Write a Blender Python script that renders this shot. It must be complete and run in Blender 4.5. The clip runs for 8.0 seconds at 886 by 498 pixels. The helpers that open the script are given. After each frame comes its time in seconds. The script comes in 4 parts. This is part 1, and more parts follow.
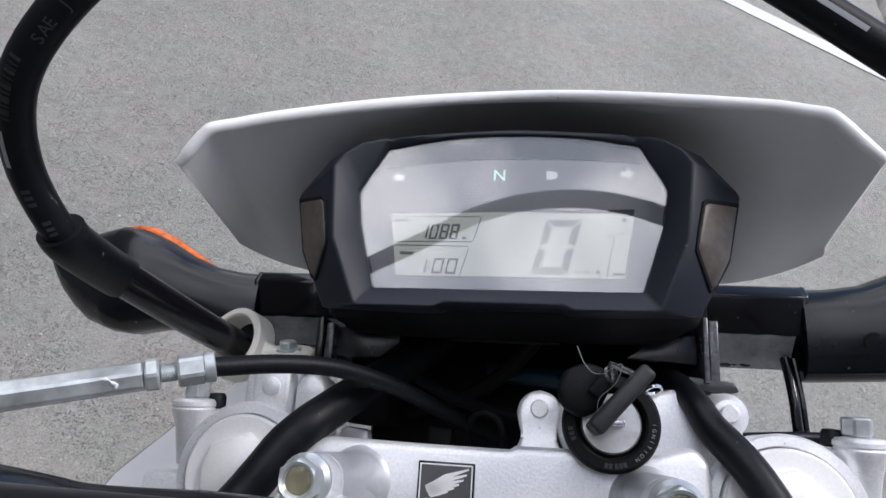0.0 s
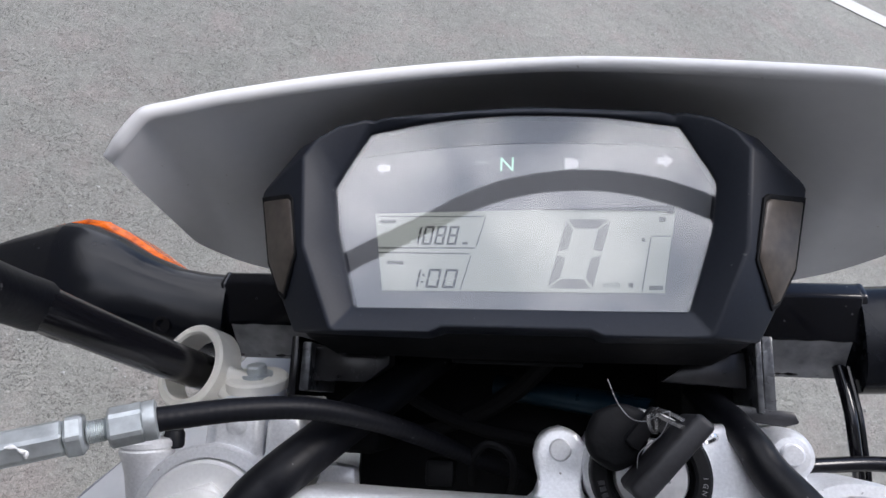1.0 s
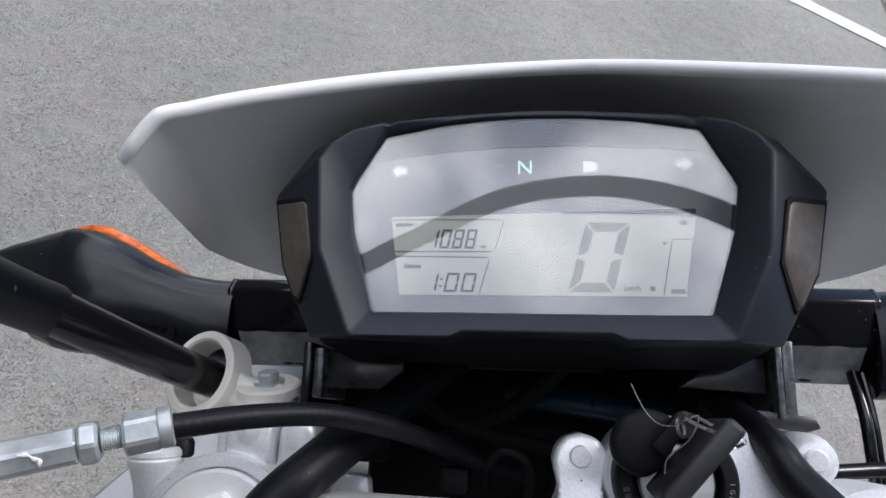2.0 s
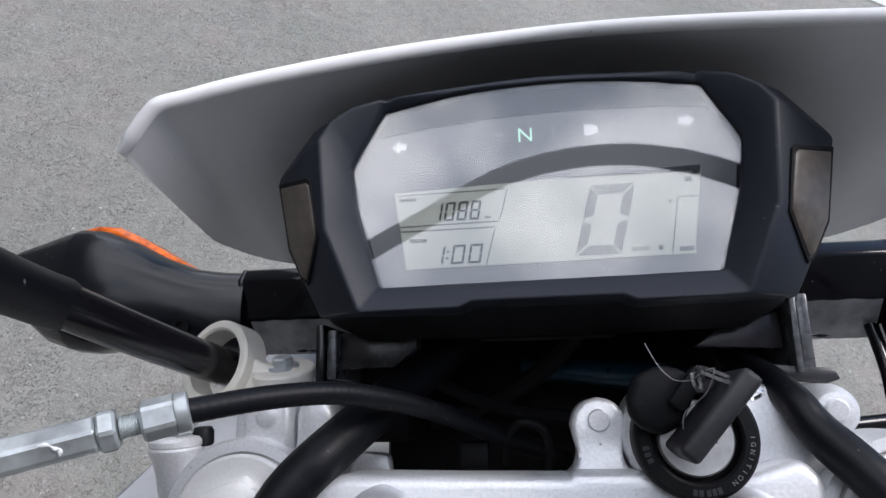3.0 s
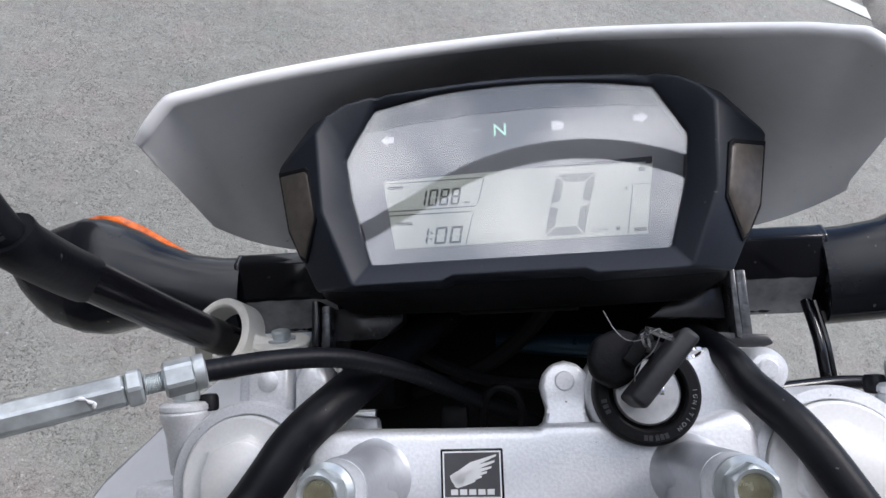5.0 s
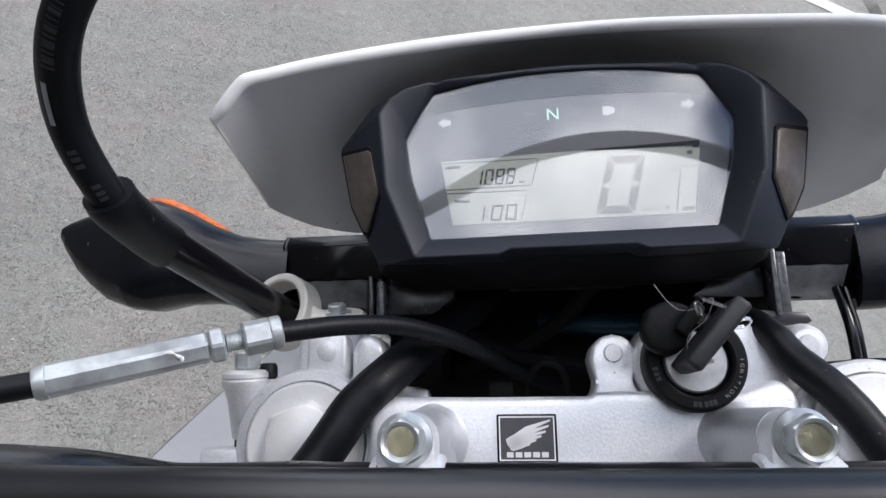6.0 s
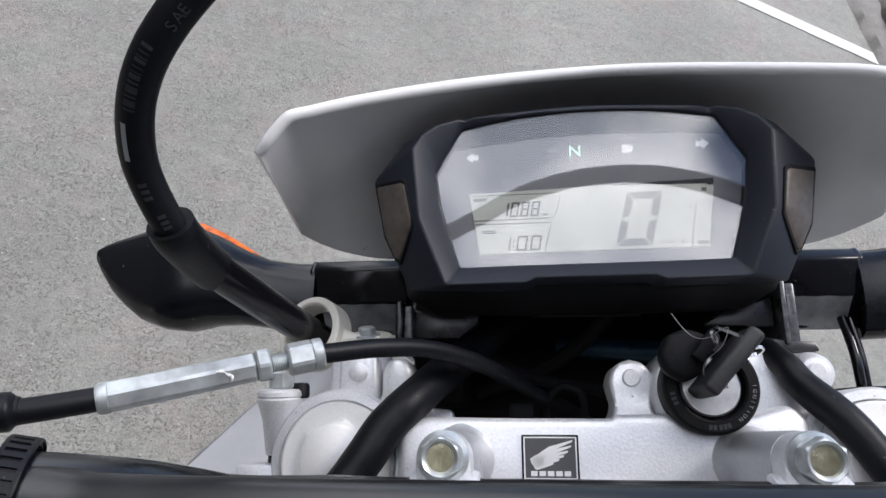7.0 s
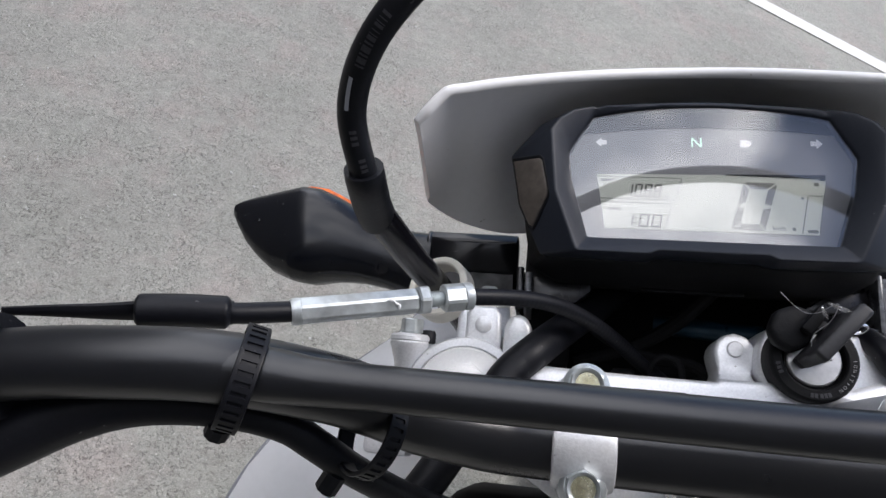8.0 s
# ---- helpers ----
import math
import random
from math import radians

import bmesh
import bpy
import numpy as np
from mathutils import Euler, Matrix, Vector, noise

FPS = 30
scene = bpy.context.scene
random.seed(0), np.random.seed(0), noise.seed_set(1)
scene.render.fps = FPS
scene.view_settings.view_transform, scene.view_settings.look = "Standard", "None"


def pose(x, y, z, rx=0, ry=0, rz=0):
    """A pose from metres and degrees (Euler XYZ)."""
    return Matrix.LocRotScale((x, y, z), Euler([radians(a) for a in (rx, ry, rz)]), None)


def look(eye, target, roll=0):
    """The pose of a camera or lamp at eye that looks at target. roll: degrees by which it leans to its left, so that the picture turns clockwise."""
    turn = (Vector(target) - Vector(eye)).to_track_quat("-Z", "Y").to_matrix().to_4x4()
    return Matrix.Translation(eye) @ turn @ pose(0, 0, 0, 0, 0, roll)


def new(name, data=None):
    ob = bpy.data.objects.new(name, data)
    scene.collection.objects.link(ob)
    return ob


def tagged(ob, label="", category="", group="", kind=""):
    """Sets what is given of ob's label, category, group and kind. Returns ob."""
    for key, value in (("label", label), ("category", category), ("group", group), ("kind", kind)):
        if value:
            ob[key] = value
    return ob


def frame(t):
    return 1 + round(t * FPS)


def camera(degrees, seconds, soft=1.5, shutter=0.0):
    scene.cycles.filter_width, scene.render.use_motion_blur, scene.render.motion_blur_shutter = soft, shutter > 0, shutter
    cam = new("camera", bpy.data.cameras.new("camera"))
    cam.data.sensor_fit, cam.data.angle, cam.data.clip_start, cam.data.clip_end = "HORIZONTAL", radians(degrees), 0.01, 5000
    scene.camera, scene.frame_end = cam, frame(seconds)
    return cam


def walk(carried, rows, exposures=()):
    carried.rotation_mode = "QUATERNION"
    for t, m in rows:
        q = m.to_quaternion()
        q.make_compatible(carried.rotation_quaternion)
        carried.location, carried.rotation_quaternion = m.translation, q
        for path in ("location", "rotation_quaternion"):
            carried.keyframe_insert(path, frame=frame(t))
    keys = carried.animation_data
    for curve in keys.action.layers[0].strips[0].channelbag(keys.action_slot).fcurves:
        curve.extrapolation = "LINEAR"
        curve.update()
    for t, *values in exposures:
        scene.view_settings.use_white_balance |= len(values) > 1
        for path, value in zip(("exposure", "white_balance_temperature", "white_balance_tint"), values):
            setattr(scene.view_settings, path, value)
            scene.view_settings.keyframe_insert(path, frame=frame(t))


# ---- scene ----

# ================= camera =================
cam = camera(67.2, 8.0)
# seconds, eye in metres, Euler angles in degrees
ROWS = [
    (0.0, -0.0831, -0.0903, 1.2525, 40.88, -14.62, -2.56),
    (0.5, -0.0797, -0.0699, 1.2384, 38.52, -14.71, -3.09),
    (1.0, -0.0747, -0.0450, 1.2258, 37.63, -14.32, -3.77),
    (1.5, -0.0758, -0.0403, 1.2179, 37.81, -15.22, -4.55),
    (1.7, -0.0789, -0.0414, 1.2184, 38.23, -15.30, -4.31),
    (2.8, -0.0850, -0.0511, 1.2222, 39.10, -12.64, -5.57),
    (3.0, -0.0802, -0.0495, 1.2157, 38.62, -11.99, -6.56),
    (3.5, -0.0775, -0.0574, 1.2204, 38.05, -11.64, -6.94),
    (4.0, -0.0768, -0.0662, 1.2287, 38.65, -13.46, -7.89),
    (5.3, -0.0971, -0.0735, 1.2326, 38.71, -13.67, -8.05),
    (5.5, -0.1022, -0.0781, 1.2298, 38.89, -13.93, -7.41),
    (6.0, -0.1121, -0.0847, 1.2295, 39.21, -14.01, -7.15),
    (6.5, -0.1194, -0.0869, 1.2355, 40.07, -14.01, -7.16),
    (7.0, -0.1273, -0.0909, 1.2398, 40.92, -14.51, -6.50),
    (7.5, -0.1407, -0.1032, 1.2476, 42.25, -15.41, -5.13),
    (8.0, -0.1746, -0.1248, 1.2409, 40.12, -15.45, -0.59),
]
walk(cam, [(t, pose(*row)) for t, *row in ROWS], exposures=[(0.0, 0.53, 6300, 14), (1.5, 0.58, 6260, 14), (3.0, 0.51, 6240, 13), (3.5, 0.58, 6240, 13), (4.0, 0.55, 6240, 13), (5.5, 0.62, 6280, 13), (8.0, 0.65, 6440, 13)])

# ================= world and sun =================
SUN_UP, SUN_TURN = radians(60), radians(72)
world = bpy.data.worlds.new("sky")
scene.world = world
world.use_nodes = True
wn, wl = world.node_tree.nodes, world.node_tree.links
sky = wn.new("ShaderNodeTexSky")
sky.sky_type, sky.sun_disc, sky.sun_elevation, sky.sun_rotation = "NISHITA", False, SUN_UP, SUN_TURN
sky_back = wn["Background"]
sky_back.inputs["Strength"].default_value = 0.115
coords = wn.new("ShaderNodeTexCoord")
clouds = wn.new("ShaderNodeTexNoise")
clouds.inputs["Scale"].default_value, clouds.inputs["Detail"].default_value, clouds.inputs["Roughness"].default_value = 4.2, 5, 0.55
cover = wn.new("ShaderNodeValToRGB")
cover.color_ramp.elements[0].position, cover.color_ramp.elements[1].position = 0.40, 0.58
tone = wn.new("ShaderNodeTexNoise")
tone.inputs["Scale"].default_value, tone.inputs["Detail"].default_value, tone.inputs["Roughness"].default_value = 4.8, 5, 0.5
tone_ramp = wn.new("ShaderNodeValToRGB")
tone_ramp.color_ramp.elements[0].position, tone_ramp.color_ramp.elements[1].position = 0.39, 0.62
tone_ramp.color_ramp.elements[0].color, tone_ramp.color_ramp.elements[1].color = (7.4, 8.0, 9.2, 1), (20.5, 20.6, 21, 1)
sky_mix = wn.new("ShaderNodeMix")
sky_mix.data_type = "RGBA"
wl.new(coords.outputs["Generated"], clouds.inputs["Vector"])
wl.new(coords.outputs["Generated"], tone.inputs["Vector"])
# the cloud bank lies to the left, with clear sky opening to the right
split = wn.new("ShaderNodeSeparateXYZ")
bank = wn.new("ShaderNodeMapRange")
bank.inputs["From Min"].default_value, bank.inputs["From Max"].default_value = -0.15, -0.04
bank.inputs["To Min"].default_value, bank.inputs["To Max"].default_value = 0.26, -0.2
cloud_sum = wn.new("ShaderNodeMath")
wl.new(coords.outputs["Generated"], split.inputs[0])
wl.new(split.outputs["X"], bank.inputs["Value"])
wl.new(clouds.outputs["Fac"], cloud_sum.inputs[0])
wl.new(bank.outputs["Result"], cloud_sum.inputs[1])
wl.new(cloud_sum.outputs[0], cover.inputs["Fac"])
wl.new(tone.outputs["Fac"], tone_ramp.inputs["Fac"])
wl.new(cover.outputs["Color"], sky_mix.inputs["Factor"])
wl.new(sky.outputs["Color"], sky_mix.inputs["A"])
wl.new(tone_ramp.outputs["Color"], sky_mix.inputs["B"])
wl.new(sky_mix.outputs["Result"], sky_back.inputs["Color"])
sun = new("sun", bpy.data.lights.new("sun", "SUN"))
sun.data.energy, sun.data.angle, sun.data.color = 1.6, radians(20), (1.0, 0.96, 0.9)
away = Vector((math.sin(SUN_TURN) * math.cos(SUN_UP), math.cos(SUN_TURN) * math.cos(SUN_UP), math.sin(SUN_UP)))
sun.matrix_world = look(away * 20, (0, 0, 0))


# ================= materials =================
def surface(name, base, rough=0.5, metal=0.0, vary=0.15, grain=120.0, stain=9.0, bump=0.05, rough_vary=0.08, coat=0.0, tint=None, spec=0.5, fleck=None):
    """A node material with fine grain, broad stains and relief, in metres."""
    m = bpy.data.materials.new(name)
    m.use_nodes = True
    n, l = m.node_tree.nodes, m.node_tree.links
    b = n["Principled BSDF"]
    b.inputs["Metallic"].default_value, b.inputs["Coat Weight"].default_value = metal, coat
    b.inputs["Specular IOR Level"].default_value = spec
    co = n.new("ShaderNodeTexCoord")
    fine, broad = n.new("ShaderNodeTexNoise"), n.new("ShaderNodeTexNoise")
    fine.inputs["Scale"].default_value, fine.inputs["Detail"].default_value = grain, 4
    broad.inputs["Scale"].default_value, broad.inputs["Detail"].default_value, broad.inputs["Roughness"].default_value = stain, 6, 0.6
    for t in (fine, broad):
        l.new(co.outputs["Object"], t.inputs["Vector"])
    both = n.new("ShaderNodeMath")
    both.operation = "ADD"
    l.new(fine.outputs["Fac"], both.inputs[0])
    l.new(broad.outputs["Fac"], both.inputs[1])
    ramp = n.new("ShaderNodeMapRange")
    ramp.inputs["From Min"].default_value, ramp.inputs["From Max"].default_value = 0.6, 1.4
    l.new(both.outputs[0], ramp.inputs["Value"])
    mix = n.new("ShaderNodeMix")
    mix.data_type = "RGBA"
    dark = tuple(c * (1 - vary) for c in base)
    light = tuple(min(1, c * (1 + vary)) for c in (tint or base))
    mix.inputs["A"].default_value, mix.inputs["B"].default_value = (*dark, 1), (*light, 1)
    l.new(ramp.outputs["Result"], mix.inputs["Factor"])
    shade = mix.outputs["Result"]
    if fleck:
        # sparse specks of dust or dirt
        colour, scale, least = fleck
        specks, keep, dusted = n.new("ShaderNodeTexNoise"), n.new("ShaderNodeMapRange"), n.new("ShaderNodeMix")
        specks.inputs["Scale"].default_value, specks.inputs["Detail"].default_value = scale, 2
        keep.inputs["From Min"].default_value, keep.inputs["From Max"].default_value = least, least + 0.05
        dusted.data_type = "RGBA"
        dusted.inputs["B"].default_value = (*colour, 1)
        l.new(co.outputs["Object"], specks.inputs["Vector"])
        l.new(specks.outputs["Fac"], keep.inputs["Value"])
        l.new(keep.outputs["Result"], dusted.inputs["Factor"])
        l.new(shade, dusted.inputs["A"])
        shade = dusted.outputs["Result"]
    l.new(shade, b.inputs["Base Color"])
    rr = n.new("ShaderNodeMapRange")
    rr.inputs["From Min"].default_value, rr.inputs["From Max"].default_value = 0.3, 0.7
    rr.inputs["To Min"].default_value, rr.inputs["To Max"].default_value = max(0.02, rough - rough_vary), min(1, rough + rough_vary)
    l.new(broad.outputs["Fac"], rr.inputs["Value"])
    l.new(rr.outputs["Result"], b.inputs["Roughness"])
    if bump:
        bp = n.new("ShaderNodeBump")
        bp.inputs["Strength"].default_value, bp.inputs["Distance"].default_value = bump, 0.001
        l.new(fine.outputs["Fac"], bp.inputs["Height"])
        l.new(bp.outputs["Normal"], b.inputs["Normal"])
    return m


BLACK_PLASTIC = surface("black_plastic", (0.0135, 0.0168, 0.0255), 0.47, vary=0.15, grain=900, bump=0.03, spec=0.32, fleck=((0.07, 0.07, 0.075), 420, 0.74))
SATIN = surface("satin_black", (0.004, 0.0048, 0.0075), 0.22, vary=0.2, grain=500, stain=30, bump=0.02, spec=0.38, fleck=((0.16, 0.16, 0.16), 300, 0.74))
GLOSS_BLACK = surface("gloss_black", (0.006, 0.006, 0.008), 0.2, vary=0.2, grain=300, bump=0.03)
BLACK_PAINT = surface("black_paint", (0.004, 0.0046, 0.0068), 0.31, vary=0.25, grain=700, bump=0.03, spec=0.7)
RUBBER = surface("rubber", (0.005, 0.0055, 0.008), 0.46, vary=0.3, grain=500, bump=0.1, spec=0.24, fleck=((0.10, 0.10, 0.105), 340, 0.735))
DEEP_BLACK = surface("deep_black", (0.006, 0.006, 0.0068), 0.7, vary=0.2, grain=300, bump=0.05, spec=0.2)
WHITE_PLASTIC = surface("white_plastic", (0.84, 0.84, 0.845), 0.3, vary=0.03, grain=200, bump=0.01, rough_vary=0.015, coat=0.1, fleck=((0.5, 0.48, 0.45), 210, 0.75))
SILVER = surface("silver_paint", (0.77, 0.78, 0.80), 0.4, metal=0.42, vary=0.15, grain=900, stain=25, bump=0.12, fleck=((0.22, 0.21, 0.20), 330, 0.735))
ALUMINIUM = surface("aluminium", (0.94, 0.935, 0.92), 0.4, metal=0.25, vary=0.06, grain=800, stain=40, bump=0.04)
ZINC = surface("zinc_plate", (0.44, 0.465, 0.475), 0.38, metal=0.6, vary=0.22, grain=140, stain=70, bump=0.08, tint=(0.56, 0.6, 0.605))
BRASSY = surface("yellow_zinc", (0.42, 0.38, 0.2), 0.24, metal=0.85, vary=0.3, grain=400, stain=150, tint=(0.52, 0.50, 0.38))
# the clamp's silver, with the shade under the bar put into its colour
SHADED_SILVER = surface("shaded_silver", (0.52, 0.535, 0.56), 0.42, metal=0.5, vary=0.1, grain=500, stain=60, bump=0.06)
CHARCOAL = surface("charcoal_plate", (0.07, 0.07, 0.075), 0.35, vary=0.1, grain=300, bump=0.02)
STALK_BLACK = surface("stalk_black", (0.004, 0.0042, 0.006), 0.16, vary=0.2, grain=300, stain=40, bump=0.02, spec=0.25, fleck=((0.12, 0.12, 0.12), 330, 0.73))
FILM = surface("clear_film", (0.1, 0.102, 0.11), 0.16, vary=0.35, grain=90, stain=18, bump=0.5, tint=(0.3, 0.3, 0.31))
SCUFFED = surface("scuffed_plate", (0.016, 0.016, 0.019), 0.28, vary=0.5, grain=160, stain=30, bump=0.08, tint=(0.032, 0.032, 0.035))
PLATE = surface("bracket_plate", (0.045, 0.048, 0.056), 0.3, metal=0.3, vary=0.5, grain=300, stain=70, bump=0.06, tint=(0.13, 0.135, 0.145))
STEEL = surface("bright_steel", (0.75, 0.75, 0.76), 0.2, metal=0.95, vary=0.08, grain=500, stain=90, bump=0.02)
BARREL = surface("satin_steel", (0.7, 0.7, 0.7), 0.36, metal=0.6, vary=0.2, grain=220, stain=140, bump=0.1)
NYLON = surface("cream_nylon", (0.84, 0.81, 0.72), 0.45, vary=0.06, grain=300, stain=40, bump=0.03)
AMBER = surface("amber_plastic", (0.40, 0.052, 0.002), 0.2, vary=0.4, grain=260, stain=120, bump=0.5, spec=0.4, tint=(0.66, 0.13, 0.006))
SMOKED = surface("smoked_lens", (0.062, 0.052, 0.045), 0.46, vary=0.25, grain=250, stain=60, bump=0.05, tint=(0.1, 0.082, 0.068))
DIAL = surface("dial_grey", (0.158, 0.161, 0.172), 0.5, vary=0.03, grain=400, bump=0.0)
LCD = surface("lcd_grey", (0.46, 0.485, 0.43), 0.5, vary=0.02, grain=400, bump=0.0)
SEGMENT = surface("lcd_segment", (0.05, 0.055, 0.05), 0.5, vary=0.05, bump=0.0)
BIG_SEGMENT = surface("lcd_zero", (0.17, 0.175, 0.165), 0.5, vary=0.05, bump=0.0)
FAINT = surface("lcd_faint", (0.12, 0.13, 0.12), 0.5, vary=0.05, bump=0.0)
INK = surface("white_ink", (0.75, 0.75, 0.75), 0.5, vary=0.05, bump=0.0)
PALE_INK = surface("pale_ink", (0.68, 0.68, 0.69), 0.5, vary=0.05, bump=0.0)
GREY_INK = surface("grey_ink", (0.32, 0.33, 0.36), 0.5, vary=0.1, bump=0.0)
PRINT = surface("worn_print", (0.28, 0.28, 0.29), 0.6, vary=0.4, grain=900, bump=0.0)
DIM_INK = surface("dim_print", (0.028, 0.029, 0.035), 0.6, vary=0.4, grain=900, bump=0.0)
BLUE_DARK = surface("dark_blue_metal", (0.005, 0.028, 0.048), 0.26, metal=0.3, vary=0.2, grain=300)
LINE_PAINT = surface("road_paint", (0.62, 0.62, 0.60), 0.8, vary=0.16, grain=260, stain=14, bump=0.6)
CONCRETE = surface("concrete", (0.2, 0.19, 0.175), 0.9, vary=0.35, grain=120, stain=9, bump=0.8)
# for the added walls that only block light
SHADE_WALL = surface("shade_wall_grey", (0.13, 0.125, 0.118), 0.9, vary=0.25, grain=90, stain=3, bump=0.6)
SOIL = surface("soil", (0.07, 0.065, 0.05), 0.95, vary=0.5, grain=150, stain=20, bump=1.0)
GRAVEL = surface("gravel", (0.30, 0.30, 0.285), 0.9, vary=0.4, grain=30, stain=300, bump=0.2, tint=(0.46, 0.455, 0.44))
KEY_GREY = surface("key_plastic", (0.017, 0.017, 0.02), 0.5, vary=0.3, grain=600, stain=120, bump=0.1)
CASE_BLACK = surface("case_black", (0.0055, 0.0057, 0.0068), 0.6, vary=0.3, grain=900, stain=60, bump=0.15, spec=0.2)
CHARGED = surface("green_light", (0.6, 0.8, 0.7), 0.5, vary=0.02, bump=0.0)
CHARGED.node_tree.nodes["Principled BSDF"].inputs["Emission Color"].default_value = (0.35, 1.0, 0.6, 1)
CHARGED.node_tree.nodes["Principled BSDF"].inputs["Emission Strength"].default_value = 0.25


def clear_glass():
    m = bpy.data.materials.new("window_glass")
    m.use_nodes = True
    n, l = m.node_tree.nodes, m.node_tree.links
    n.remove(n["Principled BSDF"])
    clear, gloss, mix, lay, much = n.new("ShaderNodeBsdfTransparent"), n.new("ShaderNodeBsdfGlossy"), n.new("ShaderNodeMixShader"), n.new("ShaderNodeLayerWeight"), n.new("ShaderNodeMapRange")
    gloss.inputs["Roughness"].default_value = 0.02
    lay.inputs["Blend"].default_value = 0.5
    much.inputs["From Min"].default_value, much.inputs["From Max"].default_value = 0.0, 0.6
    much.inputs["To Min"].default_value, much.inputs["To Max"].default_value = 0.086, 0.165
    clear.inputs["Color"].default_value = (0.96, 0.965, 0.97, 1)
    l.new(lay.outputs["Facing"], much.inputs["Value"])
    l.new(much.outputs[0], mix.inputs[0])
    l.new(clear.outputs[0], mix.inputs[1])
    l.new(gloss.outputs[0], mix.inputs[2])
    l.new(mix.outputs[0], n["Material Output"].inputs["Surface"])
    return m


GLASS = clear_glass()


def asphalt():
    m = bpy.data.materials.new("asphalt")
    m.use_nodes = True
    n, l = m.node_tree.nodes, m.node_tree.links
    b = n["Principled BSDF"]
    b.inputs["Roughness"].default_value, b.inputs["Specular IOR Level"].default_value = 0.9, 0.3
    co = n.new("ShaderNodeTexCoord")

    def cloud(scale, detail, rough):
        t = n.new("ShaderNodeTexNoise")
        t.inputs["Scale"].default_value, t.inputs["Detail"].default_value, t.inputs["Roughness"].default_value = scale, detail, rough
        l.new(co.outputs["Object"], t.inputs["Vector"])
        return t.outputs["Fac"]

    def span(value, a, z, lo, hi):
        r = n.new("ShaderNodeMapRange")
        r.inputs["From Min"].default_value, r.inputs["From Max"].default_value, r.inputs["To Min"].default_value, r.inputs["To Max"].default_value = a, z, lo, hi
        l.new(value, r.inputs["Value"])
        return r.outputs["Result"]

    def sums(kind, a, c):
        k = n.new("ShaderNodeMath")
        k.operation = kind
        l.new(a, k.inputs[0])
        l.new(c, k.inputs[1])
        return k.outputs[0]
    # broad tints of binder and worn stone
    tint = n.new("ShaderNodeValToRGB")
    tint.color_ramp.elements[0].position, tint.color_ramp.elements[1].position = 0.3, 0.7
    tint.color_ramp.elements[0].color, tint.color_ramp.elements[1].color = (0.296, 0.301, 0.270, 1), (0.328, 0.296, 0.274, 1)
    mid = tint.color_ramp.elements.new(0.5)
    mid.color = (0.308, 0.305, 0.278, 1)
    l.new(cloud(5, 6, 0.65), tint.inputs["Fac"])
    fine = cloud(210, 5, 0.75)
    grit = cloud(420, 2, 0.5)
    pits = cloud(88, 4, 0.65)
    patch = cloud(13, 4, 0.6)
    # short worm-like crevices between the stones, thicker where the binder has worn away
    worm = n.new("ShaderNodeMath")
    worm.operation = "ABSOLUTE"
    l.new(span(pits, 0.0, 1.0, -0.46, 0.54), worm.inputs[0])
    crack = sums("MAXIMUM", span(worm.outputs[0], 0.004, 0.026, 0.0, 1.0), span(patch, 0.42, 0.62, 0.9, 0.0))
    crack = sums("MAXIMUM", crack, span(fine, 0.44, 0.58, 0.0, 1.0))
    dark = span(crack, 0.0, 1.0, 0.52, 1.0)
    hole = span(sums("ADD", fine, span(pits, 0.3, 0.7, -0.05, 0.05)), 0.28, 0.38, 0.62, 1.0)
    light = span(cloud(150, 3, 0.6), 0.62, 0.7, 1.0, 1.4)
    gain = sums("MULTIPLY", sums("MULTIPLY", dark, light), sums("MULTIPLY", hole, span(fine, 0.3, 0.7, 0.83, 1.16)))
    gain = sums("MULTIPLY", gain, span(grit, 0.3, 0.7, 0.9, 1.1))
    gain = sums("MULTIPLY", gain, span(cloud(1.6, 5, 0.6), 0.3, 0.7, 0.88, 1.12))
    # paler worn places and a faint rusty bloom
    gain = sums("MULTIPLY", gain, span(cloud(34, 6, 0.7), 0.32, 0.68, 0.87, 1.11))
    gain = sums("MULTIPLY", gain, span(cloud(75, 3, 0.6), 0.27, 0.36, 0.62, 1.0))
    grow = n.new("ShaderNodeVectorMath")
    grow.operation = "SCALE"
    l.new(tint.outputs["Color"], grow.inputs[0])
    l.new(gain, grow.inputs["Scale"])
    l.new(grow.outputs[0], b.inputs["Base Color"])
    bp = n.new("ShaderNodeBump")
    bp.inputs["Strength"].default_value, bp.inputs["Distance"].default_value = 0.8, 0.005
    l.new(sums("ADD", sums("MULTIPLY", dark, hole), sums("ADD", span(fine, 0, 1, 0, 0.45), span(pits, 0, 1, 0, 1.0))), bp.inputs["Height"])
    l.new(bp.outputs["Normal"], b.inputs["Normal"])
    return m


ASPHALT = asphalt()

# ================= building helpers =================
# The handlebar assembly is laid out in millimetres along its own axes: x to the rider's right,
# y forward along the top clamp, z up along the steering stem, zero on the clamp's top.
UP = Vector((0.34843, 0.41425, 0.84083)).normalized()
RISE = 1.02126
ahead = (Vector((0, 1, 0)) - UP * UP.y).normalized()
right = ahead.cross(UP)
LEAN = Matrix((right, ahead, UP)).to_4x4()
MM = 0.001


